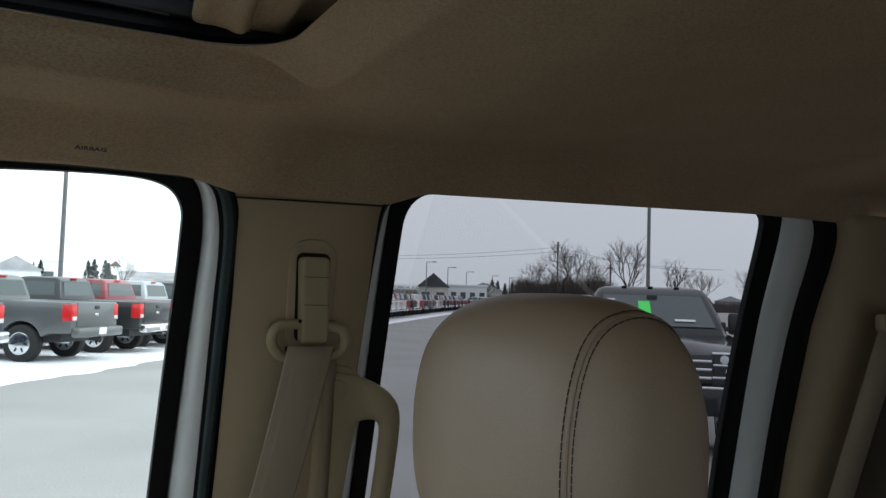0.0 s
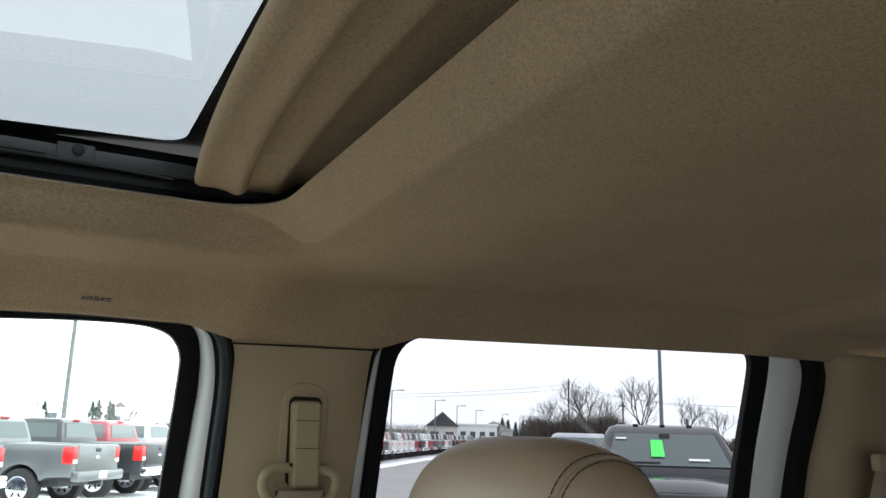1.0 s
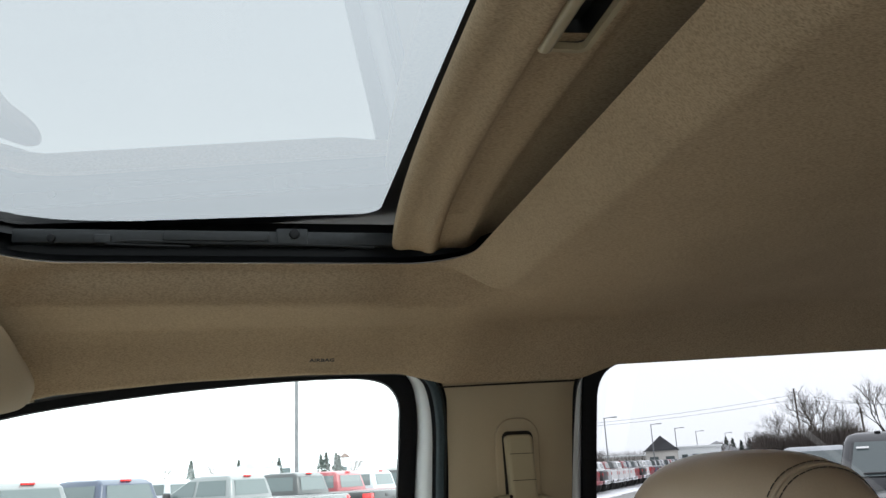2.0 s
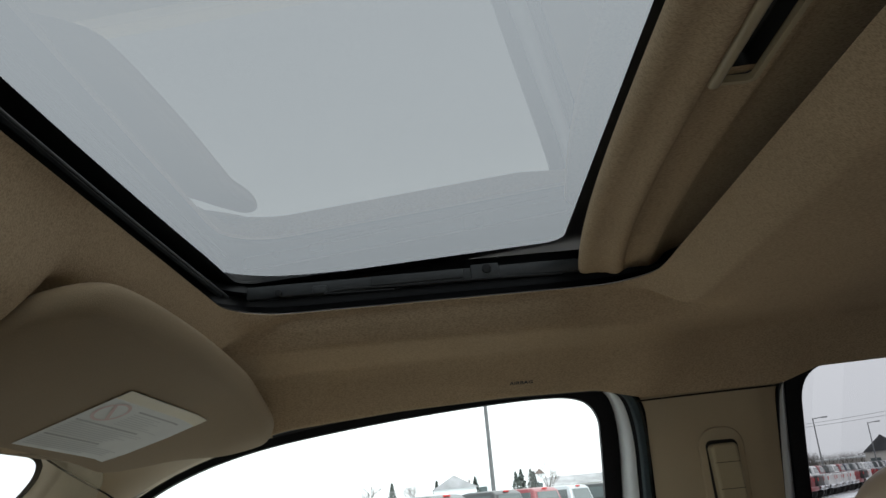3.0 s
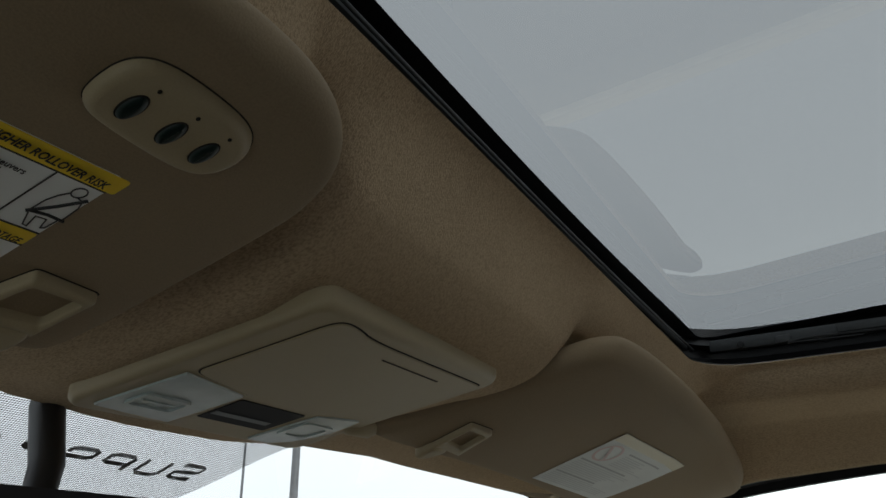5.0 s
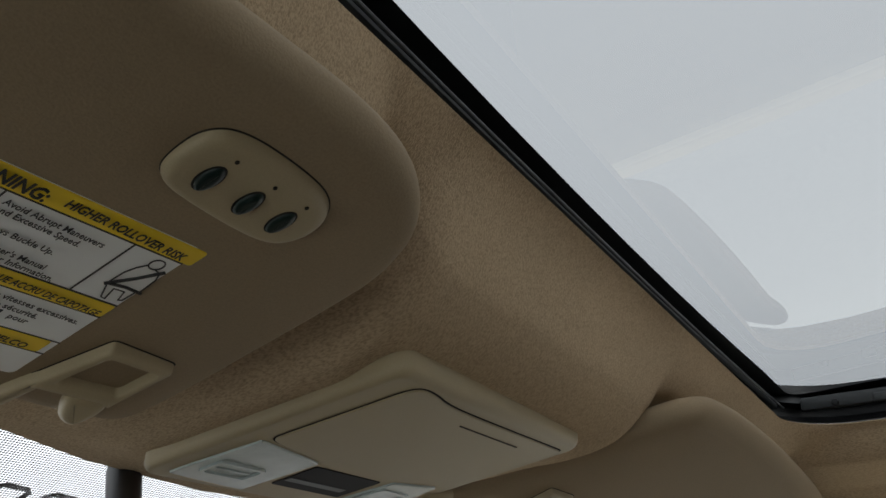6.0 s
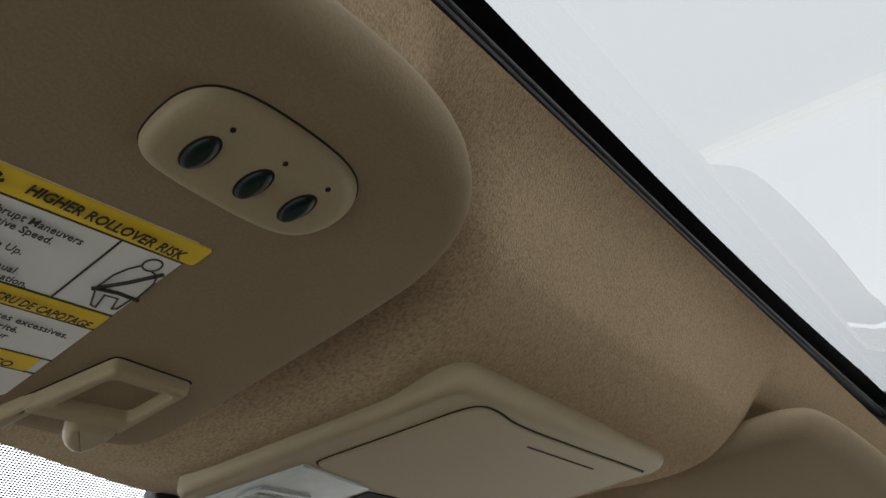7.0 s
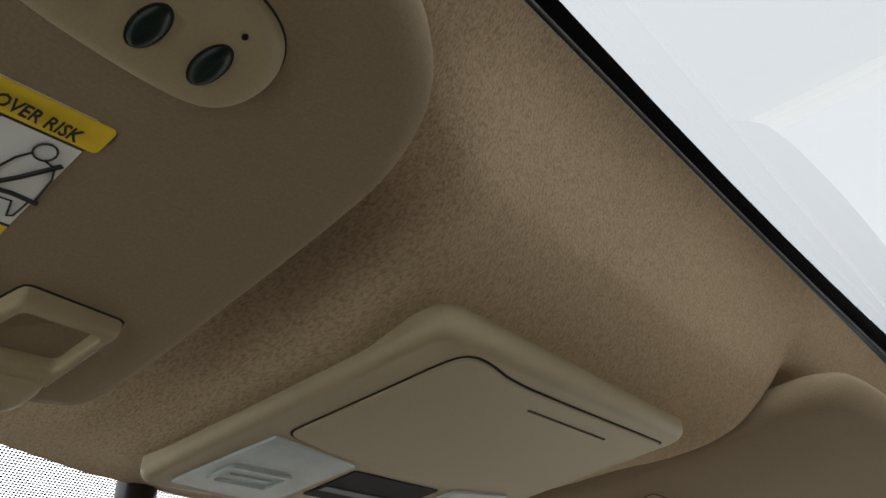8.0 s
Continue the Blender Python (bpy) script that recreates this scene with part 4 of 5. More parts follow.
ink_line([(-0.2646, 0.6748), (-0.2614, 0.6818), (-0.2595, 0.6823), (-0.2611, 0.6752), (-0.2568, 0.6749), (-0.2551, 0.6806), (-0.2538, 0.6798), (-0.2534, 0.6736)], 0.0003)


# ---- overhead console ----
def console_plane(x, y):
    return 1.832 + 0.022 * x - 0.1657 * (y - 0.6972)


console = thing("overhead_console", (0, 0.74, 1.84), "tan plastic overhead console with sunglasses bin and map lamps", "overhead console")
bezel = [Vector(p) for p in rounded(-0.107, 0.6560, 0.107, 0.846, 0.012, 6)]
bezel = [Vector((p.x * (1 + 0.30 * (p.y - 0.6545)), p.y + (0.012 * (1 - (p.x / 0.11) ** 2) if p.y > 0.8 else 0), 0)) for p in bezel]
part("bezel", on_surface(pad(bezel, 0.022, 0.0055, 5), console_plane, 0.022), PLASTIC, console)
lid_line = smooth_line([(-0.0855, 0.700, 0), (-0.0845, 0.672, 0), (-0.080, 0.6635, 0), (-0.066, 0.6640, 0), (-0.046, 0.6690, 0), (0.0, 0.6695, 0), (0.090, 0.6685, 0), (0.0960, 0.6690, 0), (0.0950, 0.676, 0), (0.0925, 0.758, 0), (0.0910, 0.7635, 0), (0.084, 0.7645, 0), (0.040, 0.7740, 0), (-0.020, 0.7735, 0), (-0.036, 0.7720, 0), (-0.080, 0.7640, 0), (-0.0885, 0.7600, 0), (-0.0885, 0.750, 0)], 2, True)
part("bin_gap", on_surface(pad(inset(lid_line, -0.0012), 0.0006, 0.0002, 1), console_plane, 0.0003), HOLE, console)
bin_lid = part("bin_lid", on_surface(pad(lid_line, 0.0030, 0.0010, 3), console_plane, 0.0018), PLASTIC, console, "tan sunglasses bin lid", 20)
# flat dark strip that paints the shade of the lid's finger groove
part("groove_shade", on_surface(flat_patch(-0.014, 0.6812, 0.056, 0.6824), console_plane, -0.0014), CARPET, bin_lid)
lens_left = smooth_line([(-0.0920, 0.7660, 0), (-0.0905, 0.7655, 0), (-0.0710, 0.7690, 0), (-0.0320, 0.7755, 0), (-0.0312, 0.7770, 0), (-0.0345, 0.8370, 0), (-0.0360, 0.8385, 0), (-0.0970, 0.8350, 0), (-0.0985, 0.8330, 0)], 1, True)
lens = part("map_lamp", on_surface(pad(lens_left, 0.0022, 0.0006, 2), console_plane, 0.0008), LENS, console, "clear plastic map lamp lens")
part("lens_button", on_surface(frame_ring(rounded(-0.0885, 0.800, -0.0500, 0.8215, 0.004, 4), rounded(-0.0860, 0.8025, -0.0525, 0.8190, 0.003, 4), 0.0016), console_plane, -0.0014), LENS, lens)
part("lens_rib", on_surface(box(0.026, 0.0018, 0.0012, 0.0004, at=(-0.069, 0.811, 0)), console_plane, -0.0018), LENS, lens)
lens_right = smooth_line([(0.0500, 0.7790, 0), (0.0515, 0.7770, 0), (0.0880, 0.7675, 0), (0.0905, 0.7690, 0), (0.0960, 0.8050, 0), (0.0780, 0.8380, 0), (0.0480, 0.8400, 0), (0.0455, 0.8385, 0)], 1, True)
lens = part("map_lamp", on_surface(pad(lens_right, 0.0022, 0.0006, 2), console_plane, 0.0008), LENS, console, "clear plastic map lamp lens")
part("lens_button", on_surface(frame_ring(rounded(0.052, 0.788, 0.086, 0.818, 0.004, 4), rounded(0.056, 0.792, 0.082, 0.814, 0.004, 4), 0.0012), console_plane, -0.0014), LENS, lens)
part("display_window", on_surface(pad(rounded(-0.026, 0.7815, 0.0415, 0.8215, 0.002, 3), 0.0012, 0.0004, 1), console_plane, 0.0006), SCREEN, console, "dark smoked display window")
part("display_bar", on_surface(flat_patch(-0.024, 0.805, 0.032, 0.811), console_plane, -0.0008), RAILGREY, console)

# ---- rear-view mirror ----
mirror = thing("rearview_mirror", (0.0, 0.90, 1.82), "black-framed rear-view mirror hung from the windshield", "mirror")
mp = pose(-0.066, 0.855, 1.7235, 90, 0, -10)
case = rounded(-0.130, -0.035, 0.130, 0.035, 0.022, 6)
part("case", moved(pad(case, 0.022, 0.007, 5), mp), DARKPLASTIC, mirror)
part("face", moved(pad(inset(case, 0.009), 0.001, 0.0005, 1), mp @ Matrix.Translation((0, 0, 0.0022))), MIRROR, mirror, "silvered mirror glass")
part("arm", tube([(-0.098, 0.872, 1.745), (-0.085, 0.885, 1.775), (-0.060, 0.930, 1.823)], [0.010, 0.011, 0.012], 12), DARKPLASTIC, mirror, "black arm")

# ---- dotted banner on the windshield, its lettering as plain slanted frames ----
def dotted(name, color, cell, radius):
    m = bpy.data.materials.new(name)
    m.use_nodes = True
    n, l = m.node_tree.nodes, m.node_tree.links
    b = n["Principled BSDF"]
    b.inputs["Base Color"].default_value, b.inputs["Roughness"].default_value = (*color, 1), 0.6
    co, sc, vo, lt, clear, mix = n.new("ShaderNodeTexCoord"), n.new("ShaderNodeMapping"), n.new("ShaderNodeTexVoronoi"), n.new("ShaderNodeMath"), n.new("ShaderNodeBsdfTransparent"), n.new("ShaderNodeMixShader")
    sc.inputs["Scale"].default_value = (1 / cell, 1 / (cell * 0.84), 0)
    sc.inputs["Rotation"].default_value = (0, 0, 0)
    vo.voronoi_dimensions = "2D"
    vo.inputs["Scale"].default_value, vo.inputs["Randomness"].default_value = 1.0, 0.0
    l.new(co.outputs["Object"], sc.inputs["Vector"])
    l.new(sc.outputs[0], vo.inputs["Vector"])
    lt.operation = "LESS_THAN"
    lt.inputs[1].default_value = radius
    l.new(vo.outputs["Distance"], lt.inputs[0])
    l.new(lt.outputs[0], mix.inputs[0])
    l.new(clear.outputs[0], mix.inputs[1])
    l.new(b.outputs[0], mix.inputs[2])
    l.new(mix.outputs[0], n["Material Output"].inputs["Surface"])
    return m


DOTS = dotted("banner_dots", (0.06, 0.063, 0.066), 0.0021, 0.41)
LETTER = dotted("banner_letter_dots", (0.05, 0.052, 0.055), 0.0019, 0.60)
banner = thing("windshield_banner", (0, 0.95, 1.82), "dotted film banner with dark slanted marks, seen from behind", "banner")
rows = []
for k in range(61):
    x = -0.235 + 0.47 * k / 60
    low = 0.100 * (1 - smooth(0.125, 0.215, abs(x)))
    rows.append([screen_point(x, -0.02 + (low + 0.02) * j / 6, -0.003) for j in range(7)])
part("film", loft(rows), DOTS, banner)


def banner_stroke(points, r=0.0024):
    """A flat printed stroke on the glass along (x, v) points."""
    left, right = [], []
    pts = [Vector((x, v, 0)) for x, v in points]
    for i, p in enumerate(pts):
        d = (pts[min(i + 1, len(pts) - 1)] - pts[max(i - 1, 0)]).normalized()
        side = Vector((-d.y, d.x, 0)) * r
        left.append(screen_point(p.x + side.x, p.y + side.y, -0.0042))
        right.append(screen_point(p.x - side.x, p.y - side.y, -0.0042))
    return loft([left, right])


# slanted square capitals, read from outside: S U P E R, then plain frames
GLYPHS = (("s", ((1, 0), (0, 0), (0, 0.5), (1, 0.5), (1, 1), (0, 1))), ("u", ((0, 0), (0, 1), (1, 1), (1, 0))), ("p", ((0, 1), (0, 0), (1, 0), (1, 0.6), (0, 0.6))),
          ("e", ((1, 0.55), (0, 0.55), (0, 0), (1, 0), (1, 0.3))), ("r", ((0, 1), (0, 0), (1, 0), (1, 0.5), (0.1, 0.5))), ("mark", ((0, 1), (0, 0), (1, 0), (1, 1), (0, 1))), ("mark", ((0, 1), (0, 0), (1, 0), (1, 1), (0, 1))), ("mark", ((0, 1), (0, 0), (1, 0), (1, 1), (0, 1))))
for k, (glyph, line) in enumerate(GLYPHS):
    x0 = 0.134 - 0.0375 * k - (0.012 if k > 4 else 0)
    pts = [(x0 - 0.0045 + 0.006 * (1 - v) - 0.0245 * u, 0.047 + 0.0175 * v) for u, v in line]
    cut = [pts[0]]
    for a, p, b in zip(pts, pts[1:], pts[2:]):
        cut += [(p[0] + (q[0] - p[0]) * 0.18, p[1] + (q[1] - p[1]) * 0.18) for q in (a, b)]
    pts = cut + [pts[-1]]
    part("mark" if k > 4 else "lettering", banner_stroke(pts, 0.0024), LETTER, banner)

# ---- front passenger seat ----
seat = thing("passenger_seat", (0.40, 0.05, 0.66), "tan leather front seat with stitched headrest", "car seat")


def cushion(x0, x1, profile, rims, far_rims=0):
    """A padded block: a closed (y, z) outline swept along x, drawn in towards both ends."""
    cy, cz = sum(p[0] for p in profile) / len(profile), sum(p[1] for p in profile) / len(profile)
    rows = []
    n = 24
    for k in range(n + 1):
        u = -math.cos(math.pi * k / n)
        x = (x0 + x1) / 2 + (x1 - x0) / 2 * u
        k_end = far_rims if far_rims and u > 0 else rims
        f = (1 - abs(u) ** k_end) ** (1 / k_end)
        f = max(f, 0.02)
        f = 1 - (1 - f) * (1.0 if abs(u) > 0.999 else 0.9)
        rows.append([(x, cy + (p[0] - cy) * f, cz + (p[1] - cz) * f) for p in profile])
    return loft(rows, ring=True, caps=True)


head = [(p.x, p.y) for p in smooth_line([(-0.010, 1.50, 0), (0.004, 1.57, 0), (0.002, 1.66, 0), (-0.018, 1.722, 0), (-0.065, 1.740, 0), (-0.110, 1.725, 0), (-0.132, 1.66, 0), (-0.130, 1.57, 0), (-0.105, 1.50, 0), (-0.06, 1.485, 0)], 3, True)]
headrest = part("headrest", cushion(0.253, 0.588, head, 3.6, 2.7), LEATHER, seat, "padded tan leather headrest with dark double stitching", 80)
cy, cz = sum(p[0] for p in head) / len(head), sum(p[1] for p in head) / len(head)
for x in (0.2865, 0.2965):
    u = (x - 0.4205) / 0.1675
    f = 1 - (1 - (1 - abs(u) ** 3.6) ** (1 / 3.6)) * 0.9
    loop = [(x, cy + (p[0] - cy) * f * 1.004, cz + (p[1] - cz) * f * 1.004) for p in head]
    loop = [Vector(p) for p in loop]
    bm = bmesh.new()
    dense = []
    for a, b in zip(loop, loop[1:] + loop[:1]):
        n = max(1, int((b - a).length / 0.0010))
        dense += [a.lerp(b, k / n) for k in range(n)]
    bms = [tube(dense[k:k + 6], 0.0005, 5) for k in range(0, len(dense) - 6, 6)]
    part("stitching", join(*bms), STITCH, headrest, "dark thread seam")
loopx = 0.2915
u = (loopx - 0.4205) / 0.1675
f = 1 - (1 - (1 - abs(u) ** 3.6) ** (1 / 3.6)) * 0.9
part("seam", tube([(loopx, cy + (p[0] - cy) * f * 1.0, cz + (p[1] - cz) * f * 1.0) for p in head] , 0.0016, 6), LEATHER, headrest)
for x in (0.34, 0.46):
    part("headrest_post", tube([(x, -0.07, 1.52), (x, -0.065, 1.40)], 0.007, 10), CHROME, seat)
back = [(p.x, p.y) for p in smooth_line([(0.03, 0.86, 0), (0.07, 1.05, 0), (0.045, 1.25, 0), (0.0, 1.43, 0), (-0.06, 1.465, 0), (-0.115, 1.44, 0), (-0.10, 1.25, 0), (-0.06, 0.86, 0)], 3, True)]
part("backrest", cushion(0.14, 0.66, back, 4.0), LEATHER, seat, "", 80)
base = [(p.x, p.y) for p in smooth_line([(0.0, 0.80, 0), (0.0, 1.02, 0), (0.25, 1.04, 0), (0.50, 1.06, 0), (0.56, 1.00, 0), (0.52, 0.84, 0), (0.2, 0.80, 0)], 3, True)]
part("seat_cushion", cushion(0.14, 0.66, base, 4.0), LEATHER, seat, "", 80)
part("seat_base", box(0.44, 0.46, 0.19, 0.02, at=(0.40, 0.25, 0.735)), DARKPLASTIC, seat)

# ---- seat belt on the centre pillar ----
belt = thing("seat_belt", (0.76, 0.03, 1.66), "tan front seat belt hanging from its pillar height adjuster", "seat belt")


def on_pillar(y, z, off=0.0):
    return (side_x(z, -0.018 - off), y, z)


def pillar_pad(outline, off, thick, edge, steps=4):
    """A pad over a (y, z) outline that stands off the pillar's face towards the cab."""
    flat = [Vector((y, z, 0)) for y, z in outline]
    bm = pad(flat, thick, edge, steps)
    for v in bm.verts:
        v.co = Vector(on_pillar(v.co.x, v.co.y, off - v.co.z))
    return bm


slot = [(p.x + 0.06 * (p.y - 1.722), p.y) for p in rounded(0.003, 1.660, 0.061, 1.792, 0.024, 6)]
part("slot", pillar_pad(slot, 0.0005, 0.0026, 0.0020, 3), TRIM, belt)
gap = [(p.x + 0.09 * (p.y - 1.722), p.y) for p in rounded(0.0105, 1.672, 0.0512, 1.776, 0.008, 5)]
part("slot_gap", pillar_pad(gap, 0.0030, 0.0008, 0.0003, 2), HOLE, belt)
slider = [(p.x + 0.12 * (p.y - 1.722), p.y) for p in rounded(0.0140, 1.670, 0.0480, 1.771, 0.006, 5)]
slider = part("slider", pillar_pad(slider, 0.003, 0.017, 0.0045, 5), PLASTIC, belt, "tan adjuster slide")
for z in (1.748, 1.716):
    part("groove", box(0.001, 0.030, 0.0007, at=Vector(on_pillar(0.031 + 0.12 * (z - 1.722), z, 0.0202))), HOLE, slider)
part("pinhole", moved(disc(0.0022, 0.001, 10), Matrix.Translation(on_pillar(0.047, 1.697, 0.0195)) @ pose(0, 0, 0, 0, 90, 0)), HOLE, slider)
ringline = smooth_line([on_pillar(0.060, 1.694, 0.012), on_pillar(0.076, 1.688, 0.016), on_pillar(0.078, 1.668, 0.018), on_pillar(0.062, 1.652, 0.020), on_pillar(0.030, 1.655, 0.020), on_pillar(-0.002, 1.656, 0.020), on_pillar(-0.014, 1.668, 0.018), on_pillar(-0.010, 1.687, 0.016), on_pillar(0.006, 1.692, 0.012)], 2, True)
part("guide_ring", tube(ringline + ringline[:1], 0.0062, 10), PLASTIC, belt, "tan plastic guide ring")
part("ring_slot", box(0.006, 0.058, 0.006, 0.001, at=Vector(on_pillar(0.032, 1.6645, 0.022))), HOLE, belt)
rows = []
for k in range(25):
    u = k / 24
    z = 1.668 - 0.47 * u
    off = 0.026 + 0.012 * math.sin(math.pi * min(1, u * 1.5)) + 0.02 * u
    y0, y1 = 0.060 + 0.165 * (1.668 - z), 0.005 + 0.175 * (1.668 - z)
    row = []
    for j in range(25):
        v = j / 24
        rib = 0.0007 * (1 if 5 <= j <= 19 and j % 2 == 0 else 0)
        row.append(on_pillar(y0 + (y1 - y0) * v, z, off + rib + 0.003 * math.sin(math.pi * v)))
    rows.append(row)
strap = part("strap", loft(rows), WEB, belt, "ribbed tan webbing")
mod = strap.modifiers.new("thickness", "SOLIDIFY")
mod.thickness = 0.0016
rows = [[on_pillar(0.012 - 0.10 * (1.66 - z), z, 0.016), on_pillar(-0.006 - 0.07 * (1.66 - z), z, 0.010)] for z in np.linspace(1.66, 1.25, 6)]
strap = part("strap", loft(rows), WEB, belt)
mod = strap.modifiers.new("thickness", "SOLIDIFY")
mod.thickness = 0.0016

# ---- assist handle on the centre pillar ----
grab = thing("assist_handle", (0.79, -0.06, 1.45), "tan plastic assist handle on the centre pillar", "grab handle")
outer = [(0.012, 1.635), (-0.020, 1.636), (-0.050, 1.627), (-0.078, 1.612), (-0.096, 1.592), (-0.102, 1.560), (-0.103, 1.45), (-0.102, 1.33), (-0.092, 1.295), (-0.06, 1.275), (-0.02, 1.270), (0.004, 1.30), (0.002, 1.45), (0.006, 1.57)]
hole = [(-0.044, 1.564), (-0.048, 1.572), (-0.060, 1.575), (-0.070, 1.573), (-0.0755, 1.566), (-0.077, 1.545), (-0.078, 1.45), (-0.077, 1.34), (-0.072, 1.318), (-0.060, 1.312), (-0.048, 1.318), (-0.043, 1.34), (-0.042, 1.45), (-0.043, 1.545)]


def handle_lift(y):
    """How far the handle stands off the pillar: level on the pillar, bowed out towards the window."""
    return 0.006 + 0.016 * smooth(-0.03, -0.085, y)


a, b = smooth_line([(y, z, 0) for y, z in outer], 2, True), smooth_line([(y, z, 0) for y, z in hole], 2, True)
rows = []
for ring, grow, lift in ((b, 0.0, -0.010), (b, 0.0, -0.003), (b, -0.003, 0.0015), (b, -0.009, 0.004), (a, 0.009, 0.004), (a, 0.003, 0.0015), (a, 0.0, -0.003), (a, 0.0, -0.010), (b, 0.0, -0.010)):
    rows.append([on_pillar(p.x, p.y, handle_lift(p.x) + lift) for p in inset(ring, grow)])
part("grip", loft(rows, ring=True), PLASTIC, grab, "", 60)
plate = smooth_line([(0.018, 1.640, 0), (-0.02, 1.646, 0), (-0.050, 1.628, 0), (-0.050, 1.585, 0), (-0.040, 1.45, 0), (-0.040, 1.28, 0), (-0.005, 1.27, 0), (-0.002, 1.45, 0), (0.010, 1.58, 0)], 2, True)
part("base_plate", pillar_pad([(p.x, p.y) for p in plate], 0.0, 0.004, 0.003, 4), PLASTIC, grab)
part("cap", moved(disc(0.014, 0.002, 24, 0.0006), Matrix.Translation(on_pillar(-0.012, 1.612, 0.0108)) @ pose(0, 0, 0, 0, 74, 0)), PLASTIC, grab)

# rear seat belt by the rear pillar
rear_belt = thing("seat_belt", (0.72, -0.95, 1.30), "tan rear seat belt hanging by the rear pillar", "seat belt")
rows = [[(side_x(z, -0.075), -0.930 + 0.06 * (1.7 - z), z), (side_x(z, -0.090), -0.975 + 0.06 * (1.7 - z), z)] for z in np.linspace(1.70, 1.2, 8)]
strap = part("strap", loft(rows), WEB, rear_belt)
mod = strap.modifiers.new("thickness", "SOLIDIFY")
mod.thickness = 0.002
part("guide", box(0.02, 0.07, 0.03, 0.006, at=(side_x(1.71, -0.08), -0.955, 1.71)), PLASTIC, rear_belt)

# embossed airbag mark on the door rail
ax, ay = 0.696, 0.2965
az = liner_height(ax, ay)
slope = math.degrees(math.atan2(liner_height(ax - 0.01, ay) - liner_height(ax + 0.01, ay), 0.02))
mark = thing("airbag_mark", (ax, ay, az), "small dark airbag lettering on the door rail cloth", "lettering")
words("lettering", "AIRBAG", 0.0085, Matrix.Translation((ax, ay, az - 0.0012)) @ pose(0, 0, 0, 0, 0, -90) @ pose(0, 0, 0, 180 - slope, 0, 0) @ pose(0, 0, 0, 0, 0, 0), INK, mark)


# ---- outside: a snowy car lot under a grey sky ----
ROW = Vector((0.83, -0.557, 0))
ACROSS = Vector((0.557, 0.83, 0))
EDGE = Vector((15.5, 0.56, 0))

bm = bmesh.new()
bmesh.ops.create_grid(bm, x_segments=40, y_segments=40, size=2500)
tagged(part("ground", bm, ASPHALT), "grey salted asphalt lot with worn patches", "ground", kind="structure")


def snow_strip(name, s0, s1, n0, n1, step, label):
    """An uneven sheet of packed snow with a ragged edge."""
    rows = []
    k = int((s1 - s0) / step)
    for i in range(k + 1):
        s = s0 + (s1 - s0) * i / k
        row = []
        for j in range(15):
            u = (j / 14) ** 2
            ragged = 0.35 * noise.noise((s * 0.6, 3.1, n0)) + 0.15 * noise.noise((s * 2.3, 7.7, n0))
            n = n0 + ragged * (1 - u) + (n1 - n0) * u
            p = EDGE + ROW * s + ACROSS * n
            h = 0.004 + (0.0 if j == 0 else 0.05 + 0.05 * noise.noise((p.x * 0.9, p.y * 0.9, 0)))
            row.append((p.x, p.y, max(0.004, h) if j else -0.02))
        rows.append(row)
    return tagged(part(name, loft(rows), SNOW), label, "snow", kind="structure")


snow_strip("ground_snow", -40, 160, 0.0, 30, 0.5, "trodden snow under the parked row")
snow_strip("ground_snow", -40, 160, 45, 220, 3.0, "snow covered field beyond the lot")


# ---- pickups ----
def arch(cy, r, z0):
    """Points of a wheel arch over a wheel at y, from front to rear."""
    return [(cy + r * math.cos(a), z0 + r * math.sin(a)) for a in (math.pi * k / 10 for k in range(11))]


def prism(profile, x0, x1, bevel=0.0):
    """A (y, z) outline drawn out from x0 to x1."""
    bm = bmesh.new()
    a = [bm.verts.new((x0, y, z)) for y, z in profile]
    b = [bm.verts.new((x1, y, z)) for y, z in profile]
    bm.faces.new(a)
    bm.faces.new(b)
    for i in range(len(a)):
        j = (i + 1) % len(a)
        bm.faces.new((a[i], a[j], b[j], b[i]))
    bmesh.ops.recalc_face_normals(bm, faces=bm.faces)
    if bevel:
        rim = [e for e in bm.edges if abs(e.verts[0].co.x - e.verts[1].co.x) < 1e-6]
        bmesh.ops.bevel(bm, geom=rim, offset=bevel, segments=2, profile=0.5, affect="EDGES")
    return bm


